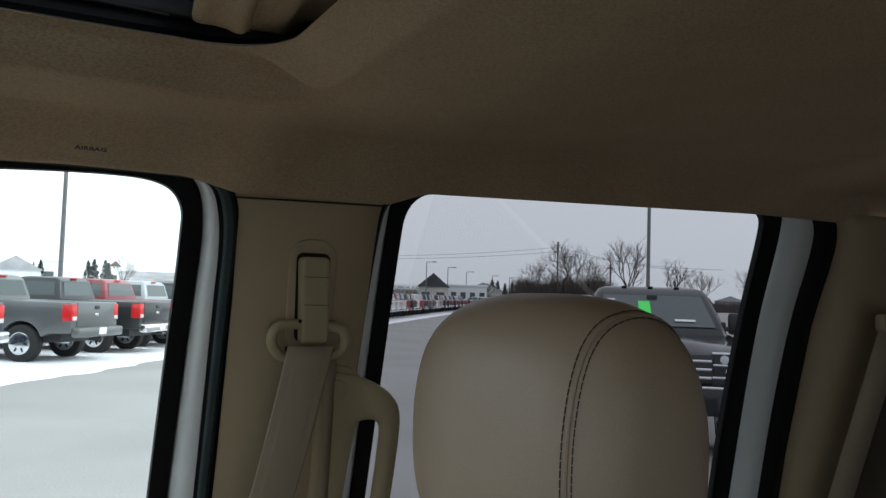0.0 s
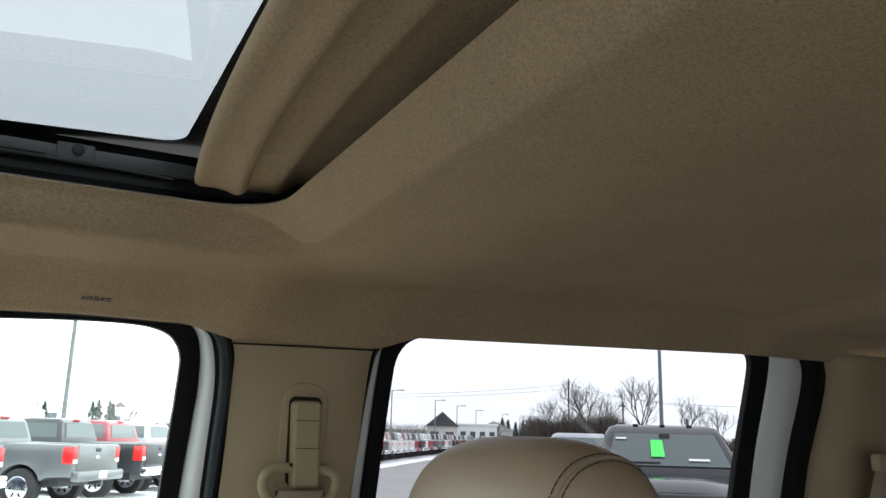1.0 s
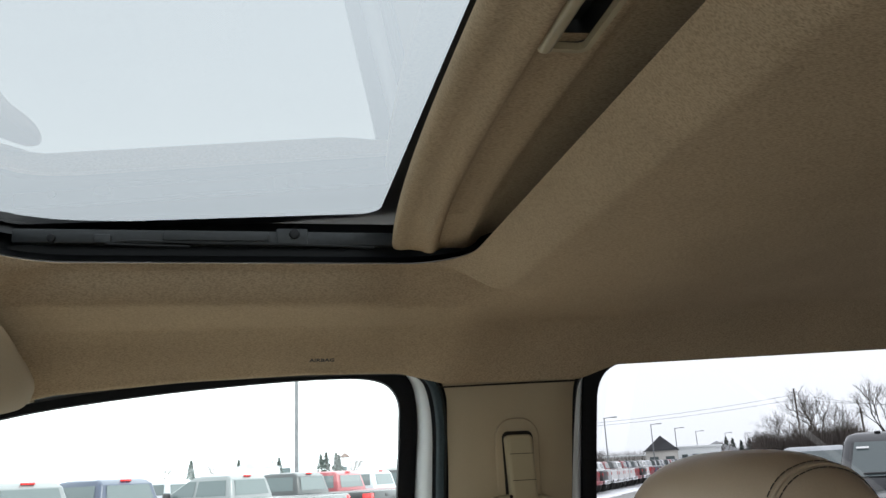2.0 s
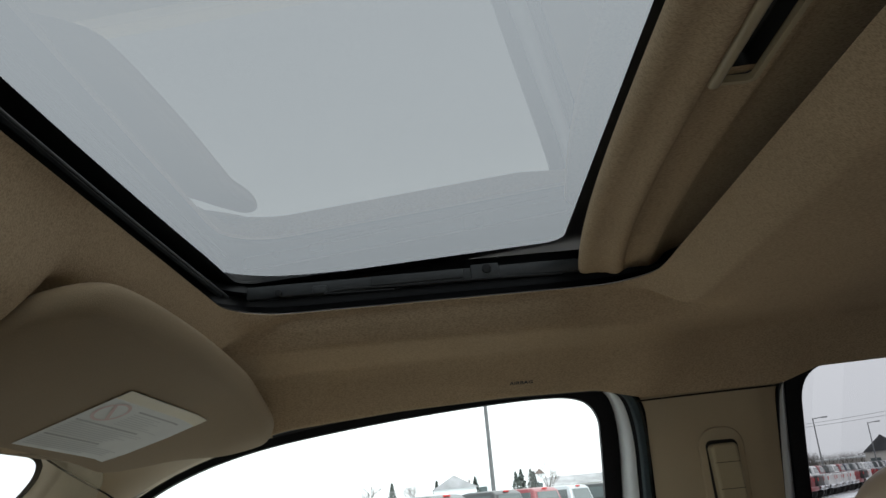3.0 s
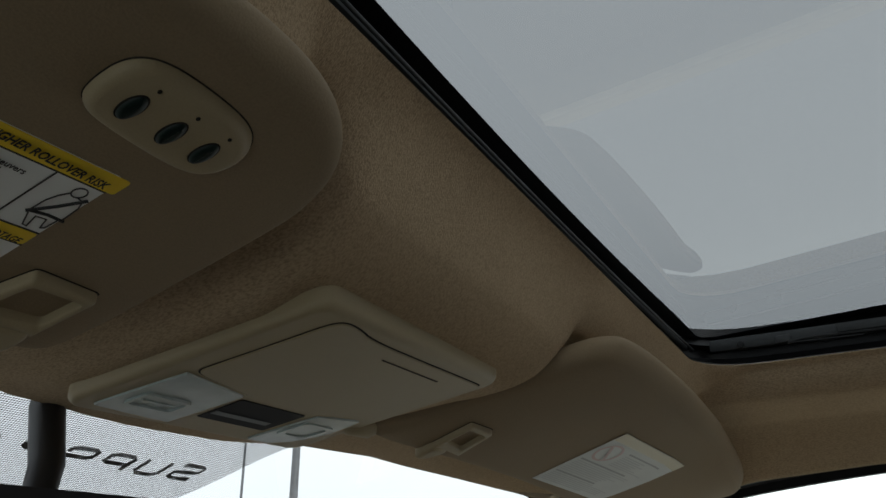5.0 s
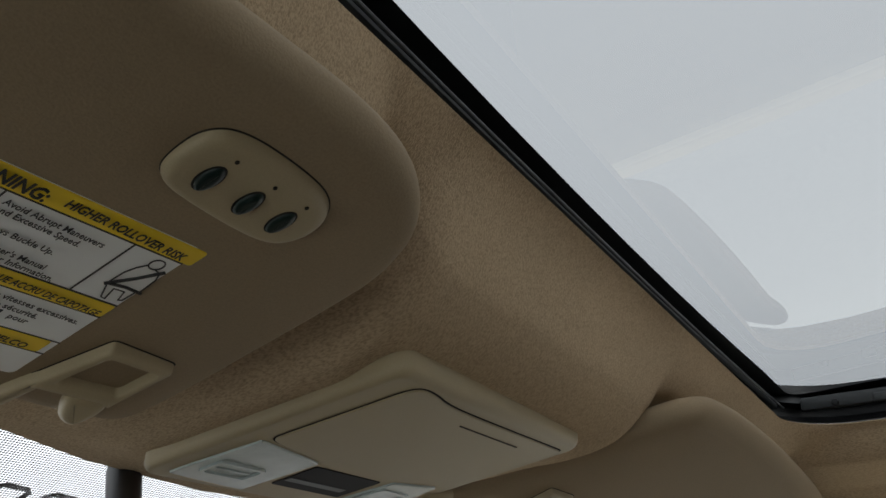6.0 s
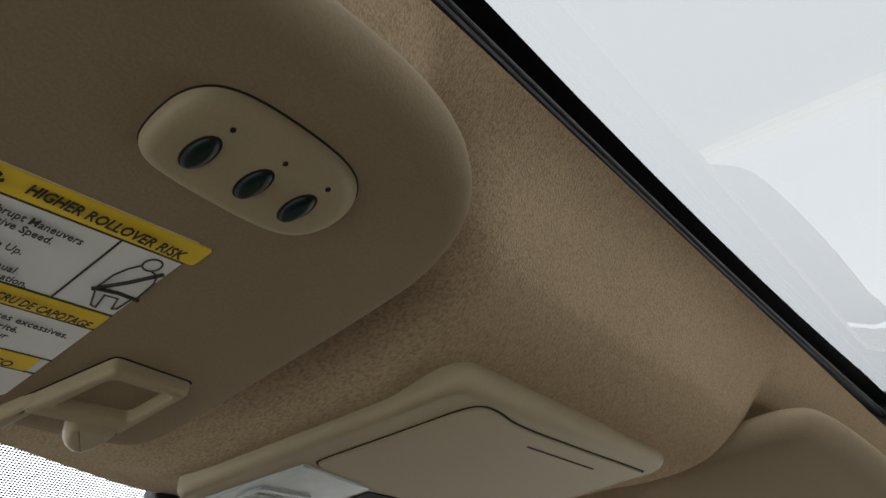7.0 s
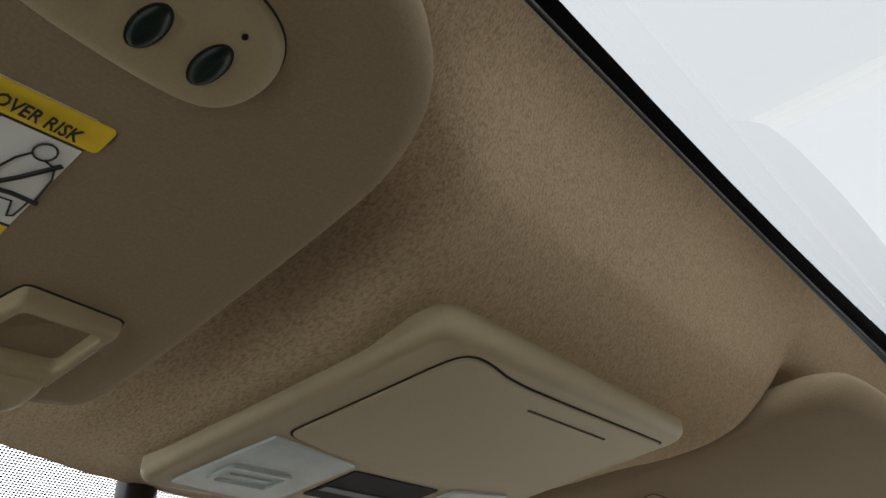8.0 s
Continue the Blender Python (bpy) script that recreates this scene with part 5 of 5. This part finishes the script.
def pickup(paint, label, chrome=True, front=False, far=False):
    """A full-size crew cab pickup; origin on the ground under the middle of the rear axle, y ahead."""
    ob = thing("pickup_truck", (0, 0, 0), label, "pickup truck", "parked vehicles")
    lower = [(-1.16, 0.66), (-1.16, 1.30), (-1.13, 1.335), (0.98, 1.345), (1.00, 1.33), (3.02, 1.32), (3.30, 1.27), (4.25, 1.20), (4.42, 1.12), (4.46, 0.95), (4.44, 0.62)]
    lower += [p for p in arch(3.62, 0.47, 0.42) if p[1] > 0.55] + [(3.02, 0.52), (0.70, 0.52)] + [p for p in arch(0, 0.48, 0.42) if p[1] > 0.55] + [(-0.62, 0.64)]
    body = part("body", prism(lower, -0.97, 0.97, 0.035), paint, ob, angle=35)
    if not far:
        part("undertray", box(1.5, 5.0, 0.2, at=(0, 1.7, 0.55)), DARKPLASTIC, ob)
    part("bed_cover", box(1.62, 2.0, 0.03, 0.01, at=(0, -0.08, 1.325)), DARKPLASTIC, ob)
    # cab
    rows = []
    for z, w, y0, y1 in ((1.30, 0.905, 0.98, 3.10), (1.42, 0.875, 1.00, 2.98), (1.80, 0.765, 1.10, 2.34), (1.88, 0.715, 1.20, 2.20), (1.915, 0.60, 1.35, 2.05)):
        rows.append([(p.x, p.y, z) for p in rounded(-w, y0, w, y1, 0.07, 4)])
    cab = part("cab", loft(rows, ring=True, caps=True), paint, ob, angle=35)
    # panes, slightly proud of the cab
    part("rear_window", loft([[(-0.70, 0.995, 1.43), (0.70, 0.995, 1.43)], [(-0.62, 1.082, 1.78), (0.62, 1.082, 1.78)]]), CARGLASS, cab)
    part("windshield_surround", loft([[(-0.80, 3.012, 1.392), (0.80, 3.012, 1.392)], [(-0.685, 2.355, 1.800), (0.685, 2.355, 1.800)]]), DARKPLASTIC, cab)
    part("windshield", loft([[(-0.765, 3.008, 1.408), (0.765, 3.008, 1.408)], [(-0.65, 2.385, 1.797), (0.65, 2.385, 1.797)]]), CARGLASS, cab)
    for s in (1, -1):
        for y0, y1, y2, y3 in ((1.16, 2.02, 1.22, 2.00), (2.08, 2.86, 2.08, 2.32)):
            part("side_window", loft([[(s * 0.880, y0, 1.43), (s * 0.880, y1, 1.43)], [(s * 0.778, y2, 1.785), (s * 0.778, y3, 1.785)]]), CARGLASS, cab)
        mirror = part("door_mirror", box(0.20, 0.12, 0.28 if front else 0.20, 0.045, at=(s * 1.06, 2.72, 1.46)), DARKPLASTIC, cab)
        part("mirror_arm", box(0.18, 0.05, 0.06, 0.015, at=(s * 0.93, 2.74, 1.39)), DARKPLASTIC, mirror)
        if front:
            part("mirror_foot", box(0.05, 0.14, 0.16, 0.02, at=(s * 0.895, 2.76, 1.40)), DARKPLASTIC, mirror)
        if far:
            part("tail_lamp", box(0.10, 0.06, 0.20, 0.02, at=(s * 0.915, -1.15, 1.14)), REDLAMP, ob, "red tail lamp")
        else:
            lamp = part("tail_lamp", box(0.215, 0.25, 0.37, 0.03, at=(s * 0.872, -1.052, 1.11)), REDLAMP, ob, "red tail lamp")
            part("reversing_lamp", box(0.165, 0.012, 0.085, 0.005, at=(s * 0.872, -1.176, 0.985)), HEADLAMP, lamp, "clear reversing lamp")
        if front:
            lamp = part("headlamp", box(0.46, 0.16, 0.30, 0.05, at=(s * 0.73, 4.39, 1.03)), DARKPLASTIC, ob, "dark headlamp with chrome strips")
            for z, w in ((1.165, 0.46), (1.04, 0.44), (0.905, 0.46)):
                part("chrome_strip", box(w, 0.17, 0.026, 0.01, at=(s * 0.735, 4.395, z)), CHROME, lamp)
            for x, z in ((0.64, 1.10), (0.82, 1.10), (0.70, 0.97)):
                part("lens", moved(disc(0.05, 0.05, 16, 0.01), Matrix.Translation((s * x, 4.455, z)) @ pose(0, 0, 0, 90, 0, 0)), HEADLAMP, lamp)
            fog = part("fog_lamp_bay", box(0.34, 0.05, 0.16, 0.03, at=(s * 0.72, 4.555, 0.62)), DARKPLASTIC, ob)
            part("fog_lamp", box(0.14, 0.03, 0.05, 0.012, at=(s * 0.70, 4.575, 0.62)), HEADLAMP, fog)
        else:
            part("headlamp", box(0.36, 0.10, 0.22, 0.03, at=(s * 0.74, 4.41, 1.03)), HEADLAMP, ob)
        for y in (0.0, 3.62):
            tyre = part("wheel", moved(disc(0.41, 0.27, 28, 0.05), Matrix.Translation((s * 0.85, y, 0.41)) @ pose(0, 0, 0, 0, 90, 0)), TYRE, ob)
            if far:
                continue
            part("rim", moved(disc(0.25, 0.285, 24, 0.02), Matrix.Translation((s * 0.85, y, 0.41)) @ pose(0, 0, 0, 0, 90, 0)), CHROME, tyre, "bright alloy rim")
            for k in range(6):
                a = math.pi * 2 * k / 6
                part("spoke_gap", moved(box(0.29, 0.055, 0.10, 0.01), Matrix.Translation((s * 0.85, y + 0.15 * math.cos(a), 0.41 + 0.15 * math.sin(a))) @ pose(0, 0, 0, math.degrees(a) + 90, 0, 0)), TYRE, tyre)
    part("rear_bumper", box(1.86, 0.22, 0.22, 0.05, at=(0, -1.24, 0.68)), CHROME if chrome else paint, ob)
    if far:
        return ob
    part("stop_lamp", box(0.30, 0.03, 0.04, 0.005, at=(0, 1.16, 1.875)), REDLAMP, cab)
    gate = part("tailgate", box(1.54, 0.04, 0.56, 0.02, at=(0, -1.165, 1.05)), paint, ob)
    part("gate_handle", box(0.20, 0.02, 0.08, 0.01, at=(0, -1.19, 1.22)), DARKPLASTIC, gate)
    part("badge", box(0.16, 0.012, 0.06, 0.005, at=(0, -1.19, 1.06)), CHROME, gate)
    part("plate", box(0.31, 0.01, 0.15, at=(0, -1.352, 0.70)), WHITEPAPER, ob)
    part("hitch", box(0.10, 0.30, 0.08, 0.01, at=(0, -1.20, 0.52)), DARKPLASTIC, ob)
    grille = part("grille", box(1.06, 0.10, 0.34, 0.05, at=(0, 4.44, 0.99)), DARKPLASTIC, ob)
    for k in range(3):
        part("grille_bar", box(1.0, 0.02, 0.03, 0.008, at=(0, 4.495, 0.90 + 0.09 * k)), CHROME, grille)
    bumper = part("front_bumper", box(1.90, 0.22, 0.34 if front else 0.24, 0.06, at=(0, 4.46, 0.66 if front else 0.68)), paint if front else CHROME if chrome else DARKPLASTIC, ob)
    if front:
        tag = part("window_tag", moved(loft([[(0.03, 2.86, 1.501), (0.20, 2.86, 1.501)], [(0.04, 2.53, 1.7075), (0.19, 2.53, 1.7075)]]), pose(0, 0.012, 0.012)), GREENTAG, cab, "bright green paper hang tag")
        part("sticker", moved(loft([[(0.50, 2.52, 1.712), (0.64, 2.52, 1.712)], [(0.50, 2.49, 1.732), (0.64, 2.49, 1.732)]]), pose(0, 0.012, 0.012)), WHITEPAPER, cab)
        part("roof_mast", tube([(-0.35, 2.05, 1.89), (-0.35, 1.98, 2.0)], 0.02, 8), DARKPLASTIC, cab)
        part("bumper_strip", box(1.86, 0.23, 0.03, 0.01, at=(0, 4.465, 0.80)), CHROME, bumper)
        ridge = [[(x, y, z + h * math.exp(-(x / w) ** 4)) for x in (i * 0.06 - 0.84 for i in range(29))]
                 for y, z, h, w in ((3.06, 1.300, 0.012, 0.62), (3.30, 1.272, 0.040, 0.60), (3.80, 1.238, 0.060, 0.56), (4.20, 1.205, 0.055, 0.50), (4.40, 1.135, 0.030, 0.46))]
        part("hood", loft(ridge), paint, ob)
        for k in range(3):
            part("roof_marker", box(0.07, 0.08, 0.022, 0.008, at=(0.36 * (k - 1), 2.10, 1.914)), DARKPLASTIC, cab)
        part("wiper", tube([(0.62, 2.975, 1.44), (0.10, 2.965, 1.445)], 0.012, 6), DARKPLASTIC, cab)
        part("dash_paper", moved(loft([[(-0.52, 2.92, 1.463), (-0.26, 2.92, 1.463)], [(-0.52, 2.88, 1.488), (-0.26, 2.88, 1.488)]]), pose(0, 0.010, 0.010)), WHITEPAPER, cab)
        part("sensor_pod", box(0.14, 0.06, 0.10, 0.02, at=(0, 2.44, 1.76)), DARKPLASTIC, cab)
    return ob


def paint(name, color, metal=0.0):
    return material(name, color, 0.28, metal=metal, stain=0.08, stain_scale=1.2, spec=0.6)


COLORS = {"grey": (0.15, 0.158, 0.16), "blue": (0.02, 0.03, 0.06), "black": (0.02, 0.022, 0.024), "red": (0.20, 0.016, 0.024), "white": (0.62, 0.63, 0.63), "silver": (0.38, 0.40, 0.42)}
LABELS = {"grey": "grey pickup truck with red tail lamps parked on snow", "blue": "dark blue pickup truck with chrome bumper parked on snow", "black": "black pickup truck parked in the snowy row", "red": "red pickup truck parked in the snowy row", "white": "white pickup truck parked in the snowy row", "silver": "silver pickup truck parked in the snowy row"}
HEAD = -33.0
FIRST = Vector((21.0, -0.35, 0.03))
models, paints = {}, {}


def park(kind, place, turn, far=False):
    m = Matrix.Translation(place) @ pose(0, 0, 0, 0, 0, turn)
    if (kind, far) in models:
        return copy_thing(models[kind, far], m)
    if kind not in paints:
        paints[kind] = paint(kind + "_paint", COLORS[kind], 0.4 if kind in ("grey", "silver") else 0.0)
    ob = pickup(paints[kind], LABELS[kind], chrome=kind in ("blue", "black", "white"), far=far)
    ob.matrix_basis = m
    models[kind, far] = ob
    return ob


rng = random.Random(11)
near = {-1: "blue", 0: "grey", 1: "black", 2: "red", -2: "grey", -3: "white", -4: "silver", -5: "blue", 3: "silver"}
kinds = list(COLORS)
for k in range(-5, 46):
    kind = near.get(k) or rng.choice(["white", "black", "black", "red", "silver", "grey", "white", "blue", "grey"])
    spot = FIRST + ROW * (2.55 * k - (1.8 if k < 0 else 0.4 if k == 0 else 0)) + ACROSS * rng.uniform(-0.15, 0.15)
    park(kind, (spot.x, spot.y, 0.03), HEAD + rng.uniform(-1.5, 1.5), k > 6)
second = {-3: "white", -2: "silver", -1: "white", 0: "grey", 1: "red", 2: "silver", 3: "blue"}
for k in range(-7, 40):
    kind = second.get(k) or rng.choice(kinds)
    spot = FIRST + ROW * (2.6 * k + 1.2) + ACROSS * (7.6 + rng.uniform(-0.2, 0.2))
    park(kind, (spot.x, spot.y, 0.03), HEAD + rng.uniform(-2, 2), True)
for k in range(60):
    spot = FIRST + ROW * (30 + 2.9 * k + rng.uniform(-0.6, 0.6)) + ACROSS * (rng.choice([16, 24, 31, 40]) + rng.uniform(-1, 1))
    park(rng.choice(["white", "white", "silver", "black", "red", "blue"]), (spot.x, spot.y, 0.03), HEAD + rng.choice((0, 180)) + rng.uniform(-3, 3), True)

# the dark truck that faces the lane, and a pale one behind it
DARK = material("charcoal_paint", (0.010, 0.011, 0.014), 0.14, metal=0.0, stain=0.1, spec=0.55)
facing = pickup(DARK, "charcoal pickup truck with a green tag behind its windshield", front=True)
facing.matrix_basis = Matrix.Translation((10.5, -8.85, 0)) @ pose(0, 0, 0, 0, 0, 53) @ Matrix.Diagonal((1, 1, 1.025, 1))
park("silver", (20.4, -14.6, 0), 53, True)
# the lot's far end: more parked trucks before the houses and the brush
for k in range(13):
    az = radians(-29.4 - 0.74 * k)
    reach = 138 - 38 * smooth(3.5, 5.5, k) + rng.uniform(-2, 2)
    park(rng.choice(["white", "black", "silver", "grey", "red", "white"]), (-0.2 + reach * math.cos(az), 0.34 + reach * math.sin(az), 0.03), rng.choice((-33, 147, 120)) + rng.uniform(-4, 4), True)


# ---- lamp poles and wires ----
def lamp_pole(x, y, h, r, arm=0.0, label="grey steel lot lamp pole on a concrete foot", turn=0.0):
    ob = thing("lamp_pole", (x, y, 0), label, "lamp pole", "lot lamp poles")
    part("shaft", tube([(x, y, 0.0), (x, y, h * 0.5), (x, y, h)], [r, r * 0.85, r * 0.7], 12), STEEL, ob)
    part("foot", moved(disc(r * 2.4, 0.8, 20, 0.03), Matrix.Translation((x, y, 0.4))), SIDING, ob)
    if arm:
        d = Vector((math.cos(turn), math.sin(turn), 0))
        tip = Vector((x, y, h)) + d * arm
        part("arm", tube([(x, y, h - 0.1), tuple(tip + Vector((0, 0, 0.05)))], 0.06, 8), STEEL, ob)
        part("lamp_head", moved(box(0.9, 0.45, 0.18, 0.04), Matrix.Translation(tip) @ pose(0, 0, 0, 0, 0, math.degrees(turn))), STEEL, ob)
    return ob


def at_bearing(az, dist):
    return -0.2 + dist * math.cos(radians(az)), 0.34 + dist * math.sin(radians(az))


lamp_pole(*at_bearing(-2.15, 30), 8.5, 0.085)
lamp_pole(*at_bearing(-41.2, 58), 14, 0.14)
lamp_pole(*at_bearing(39.2, 19), 7.6, 0.11)
lamp_pole(*at_bearing(42.2, 55), 16, 0.10)

for az, el in ((-23.0, 3.05), (-26.0, 2.44), (-27.5, 2.10), (-28.8, 1.82), (-30.6, 1.6), (-31.8, 1.5)):
    d = 7.3 / math.tan(radians(el))
    x, y = at_bearing(az, d)
    lamp_pole(x, y, 9.0, 0.12, arm=1.6, label="distant lot lamp pole with an arm", turn=math.atan2(y, x) - math.pi / 2)
for az, d, h in ((-35.1, 150, 12.4), (-38.7, 140, 8.0), (-0.6, 190, 6.4)):
    x, y = at_bearing(az, d)
    ob = thing("utility_pole", (x, y, 0), "distant wooden utility pole with a crossarm", "utility pole", "utility poles")
    part("shaft", tube([(x, y, 0), (x, y, h)], 0.14, 8), BARK, ob)
    side = Vector((math.sin(radians(az)), -math.cos(radians(az)), 0))
    part("crossarm", tube([tuple(Vector((x, y, h - 0.6)) - side * 0.5), tuple(Vector((x, y, h - 0.6)) + side * 0.5)], 0.06, 6), BARK, ob)
for k, (a0, h0, a1, h1) in enumerate(((-18, 8.6, -35.1, 11.4), (-18, 8.2, -35.1, 10.6), (-35.1, 11.4, -44.6, 7.4), (-35.1, 10.6, -46.0, 7.9))):
    pts = []
    for i in range(21):
        u = i / 20
        x, y = at_bearing(a0 + (a1 - a0) * u, 150)
        pts.append((x, y, h0 + (h1 - h0) * u - 1.2 * 4 * u * (1 - u) * 0.5))
    tagged(part("overhead_wire", tube(pts, 0.035, 4), STEEL), "thin overhead wire sagging between poles", "wire", "overhead wires")


# ---- trees ----
def bare_tree(x, y, h, spread, seed, label="bare deciduous tree with a fine twiggy crown"):
    rng = random.Random(seed)
    ob = thing("tree", (x, y, 0), label, "tree", "bare trees")
    stems, twigs = [], []

    def grow(p, d, length, r, depth):
        pts, rad = [p], [r]
        for k in range(4):
            d = (d + Vector((rng.uniform(-1, 1), rng.uniform(-1, 1), rng.uniform(-0.3, 0.6))) * 0.16).normalized()
            p = p + d * length / 4
            pts.append(p)
            rad.append(r * (1 - 0.14 * (k + 1)))
        (stems if depth < 2 else twigs).append(tube(pts, rad, 7 if depth < 2 else 4, ends=False))
        if depth >= 5 or length < 0.35:
            return
        for k in range(rng.choice((3, 3, 4)) if depth else 5):
            a = rng.uniform(0, 2 * math.pi)
            lean = rng.uniform(0.35, 0.85) * spread
            o = d.orthogonal().normalized()
            q = Matrix.Rotation(a, 3, d) @ o
            nd = (d * math.cos(lean) + q * math.sin(lean) + Vector((0, 0, 0.18))).normalized()
            start = pts[rng.choice((2, 3, 4))] if k else pts[-1]
            grow(start, nd, length * rng.uniform(0.58, 0.80), r * rng.uniform(0.45, 0.62), depth + 1)

    grow(Vector((x, y, 0)), Vector((0.02, 0.02, 1)), h * 0.34, h * 0.020, 0)
    part("trunk", join(*stems), BARK, ob)
    part("crown", join(*twigs), BARK, ob, "fine bare twigs")
    return ob


for i, (az, dist, h, spread) in enumerate(((-36.6, 118, 11.1, 1.0), (-35.2, 130, 10.9, 1.0), (-37.6, 112, 9.0, 1.1), (-34.2, 122, 8.5, 1.1), (-40.2, 108, 10.4, 0.9), (-43.0, 122, 9.4, 1.0), (-44.8, 100, 6.2, 0.7), (-48.0, 130, 8.0, 1.0), (-30.2, 210, 8.0, 1.0), (-5.9, 150, 7.5, 0.7), (3.0, 150, 6.5, 1.1), (6.5, 150, 7.0, 1.1))):
    x, y = at_bearing(az, dist)
    bare_tree(x, y, h, spread, 20 + i)

# scrub below the trees and along the horizon: countless thin stems
def thicket(name, az0, az1, dist, depth, height, count, seed, label, r=0.035):
    rng = random.Random(seed)
    verts, faces = [], []
    for _ in range(count):
        az = rng.uniform(az0, az1)
        x, y = at_bearing(az, dist + rng.uniform(0, depth))
        h = height * rng.uniform(0.35, 1.0) * (0.75 + 0.35 * noise.noise((az * 0.6, seed, 0)))
        lx, ly = rng.uniform(-0.35, 0.35) * h, rng.uniform(-0.35, 0.35) * h
        n = len(verts)
        mx, my = x + lx * 0.3, y + ly * 0.3
        verts += [(x - r, y, 0), (x + r, y, 0), (x, y + r, 0), (mx - r * 0.8, my, h * 0.5), (mx + r * 0.8, my, h * 0.5), (mx, my + r * 0.8, h * 0.5), (x + lx, y + ly, h)]
        faces += [(n, n + 1, n + 4, n + 3), (n + 1, n + 2, n + 5, n + 4), (n + 2, n, n + 3, n + 5), (n + 3, n + 4, n + 6), (n + 4, n + 5, n + 6), (n + 5, n + 3, n + 6)]
    me = bpy.data.meshes.new(name)
    me.from_pydata(verts, [], faces)
    me.materials.append(BARK)
    return tagged(new(name, me), label, "brush", kind="stuff")


thicket("brush", -38.8, -32.4, 104, 22, 6.9, 10500, 3, "dense bare brush below the trees", 0.055)
thicket("far_woods", -33.0, -18.0, 230, 30, 7.5, 7000, 5, "far bare woods on the horizon", 0.07)
thicket("far_woods", -52.0, -39.0, 210, 30, 4.5, 6000, 6, "far bare woods on the horizon", 0.07)
thicket("far_woods", -14.0, 20.0, 210, 30, 4.5, 9000, 7, "far bare woods on the horizon", 0.07)


def conifer(x, y, h, seed):
    rng = random.Random(seed)
    ob = thing("conifer", (x, y, 0), "green conifer tree far across the lot, paled as by haze", "tree", "conifers")
    part("trunk", tube([(x, y, 0), (x, y, h)], [h * 0.02, 0.02], 6), BARK, ob)
    verts, faces = [], []
    for k in range(900):
        u = rng.random() ** 0.8
        z = h * (0.08 + 0.9 * u)
        rad = h * 0.26 * (1 - u) ** 0.8 * rng.uniform(0.35, 1.0)
        a = rng.uniform(0, 2 * math.pi)
        px, py = x + rad * math.cos(a), y + rad * math.sin(a)
        w = h * 0.035
        n = len(verts)
        verts += [(px + rng.uniform(-w, w), py + rng.uniform(-w, w), z + rng.uniform(-w, w)) for _ in range(3)]
        faces.append((n, n + 1, n + 2))
    me = bpy.data.meshes.new("crown")
    me.from_pydata(verts, [], faces)
    me.materials.append(EVERGREEN)
    crown = new("crown", me)
    crown.parent, crown.matrix_parent_inverse = ob, ob.matrix_basis.inverted()
    return ob


for i, (az, d, h) in enumerate(((-3.75, 150, 6.0), (-4.1, 152, 6.4), (-4.75, 150, 6.2), (-4.95, 151, 5.8), (-1.0, 160, 6.0), (-31.0, 220, 6.5), (-30.6, 222, 7.0), (-31.5, 225, 6.0), (-32.0, 225, 6.4), (1.6, 170, 6.2), (4.6, 170, 6.5))):
    x, y = at_bearing(az, d)
    conifer(x, y, h, 60 + i)


# ---- far buildings ----
def far_building(az, dist, width, depth, h, roof, wallmat, label, windows=4, roofmat=ROOFING):
    x, y = at_bearing(az, dist)
    ob = thing("building", (x, y, 0), label, "building", "far buildings")
    m = Matrix.Translation((x, y, 0)) @ pose(0, 0, 0, 0, 0, az)
    part("wall", moved(box(depth, width, h, at=(0, 0, h / 2)), m), wallmat, ob)
    if roof > 0:
        rows = [[(-depth / 2 - 0.4, s * (width / 2 + 0.5), h - 0.1), (0, s * width / 2, h + roof), (depth / 2 + 0.4, s * (width / 2 + 0.5), h - 0.1)] for s in (-1, 1)] if depth < width else [[(s * (depth / 2 + 0.5), -width / 2 - 0.4, h - 0.1), (s * depth / 2, 0, h + roof), (s * (depth / 2 + 0.5), width / 2 + 0.4, h - 0.1)] for s in (-1, 1)]
        part("roof", moved(loft(rows, caps=True), m), roofmat, ob)
    else:
        part("roof", moved(box(depth + 0.6, width + 0.6, 0.5, 0.05, at=(0, 0, h + 0.2)), m), WHITE, ob)
    for k in range(windows):
        yy = -width / 2 + width * (k + 0.5) / windows
        part("window", moved(box(0.1, width / windows * 0.55, h * 0.35, at=(-depth / 2 - 0.04, yy, h * 0.5)), m), CARGLASS, ob)
    return ob


far_building(-24.3, 240, 13, 12, 3.4, 0, SIDING, "pale flat-roofed dealership building far off", 4)
far_building(-26.5, 200, 7, 9, 4.2, 3.2, SIDING, "pale far house with a dark gable roof", 2, DARKROOF)
far_building(-28.6, 215, 12, 12, 4.6, 0, WHITE, "white flat-roofed showroom far off", 5)
far_building(-30.0, 225, 10, 14, 3.6, 2.4, SIDING, "pale far shed with a gable roof", 2)
far_building(0.4, 165, 8, 12, 4.2, 2.4, WHITE, "white far house with a gable roof", 2)
far_building(-1.5, 180, 3.0, 3.0, 6.4, 0, WHITE, "narrow white far sign tower", 1)
far_building(-5.35, 190, 1.7, 1.9, 6.2, 1.0, WHITE, "narrow white far tower with a brown top", 1, BRICKRED)
far_building(-7.5, 200, 18, 10, 3.4, 2.0, SIDING, "long low far building", 5)
far_building(-46.5, 240, 8, 8, 3.0, 1.4, SIDING, "pale far house by the lot", 2)
far_building(39.5, 150, 12, 10, 5.0, 2.5, SIDING, "pale far house ahead", 3)
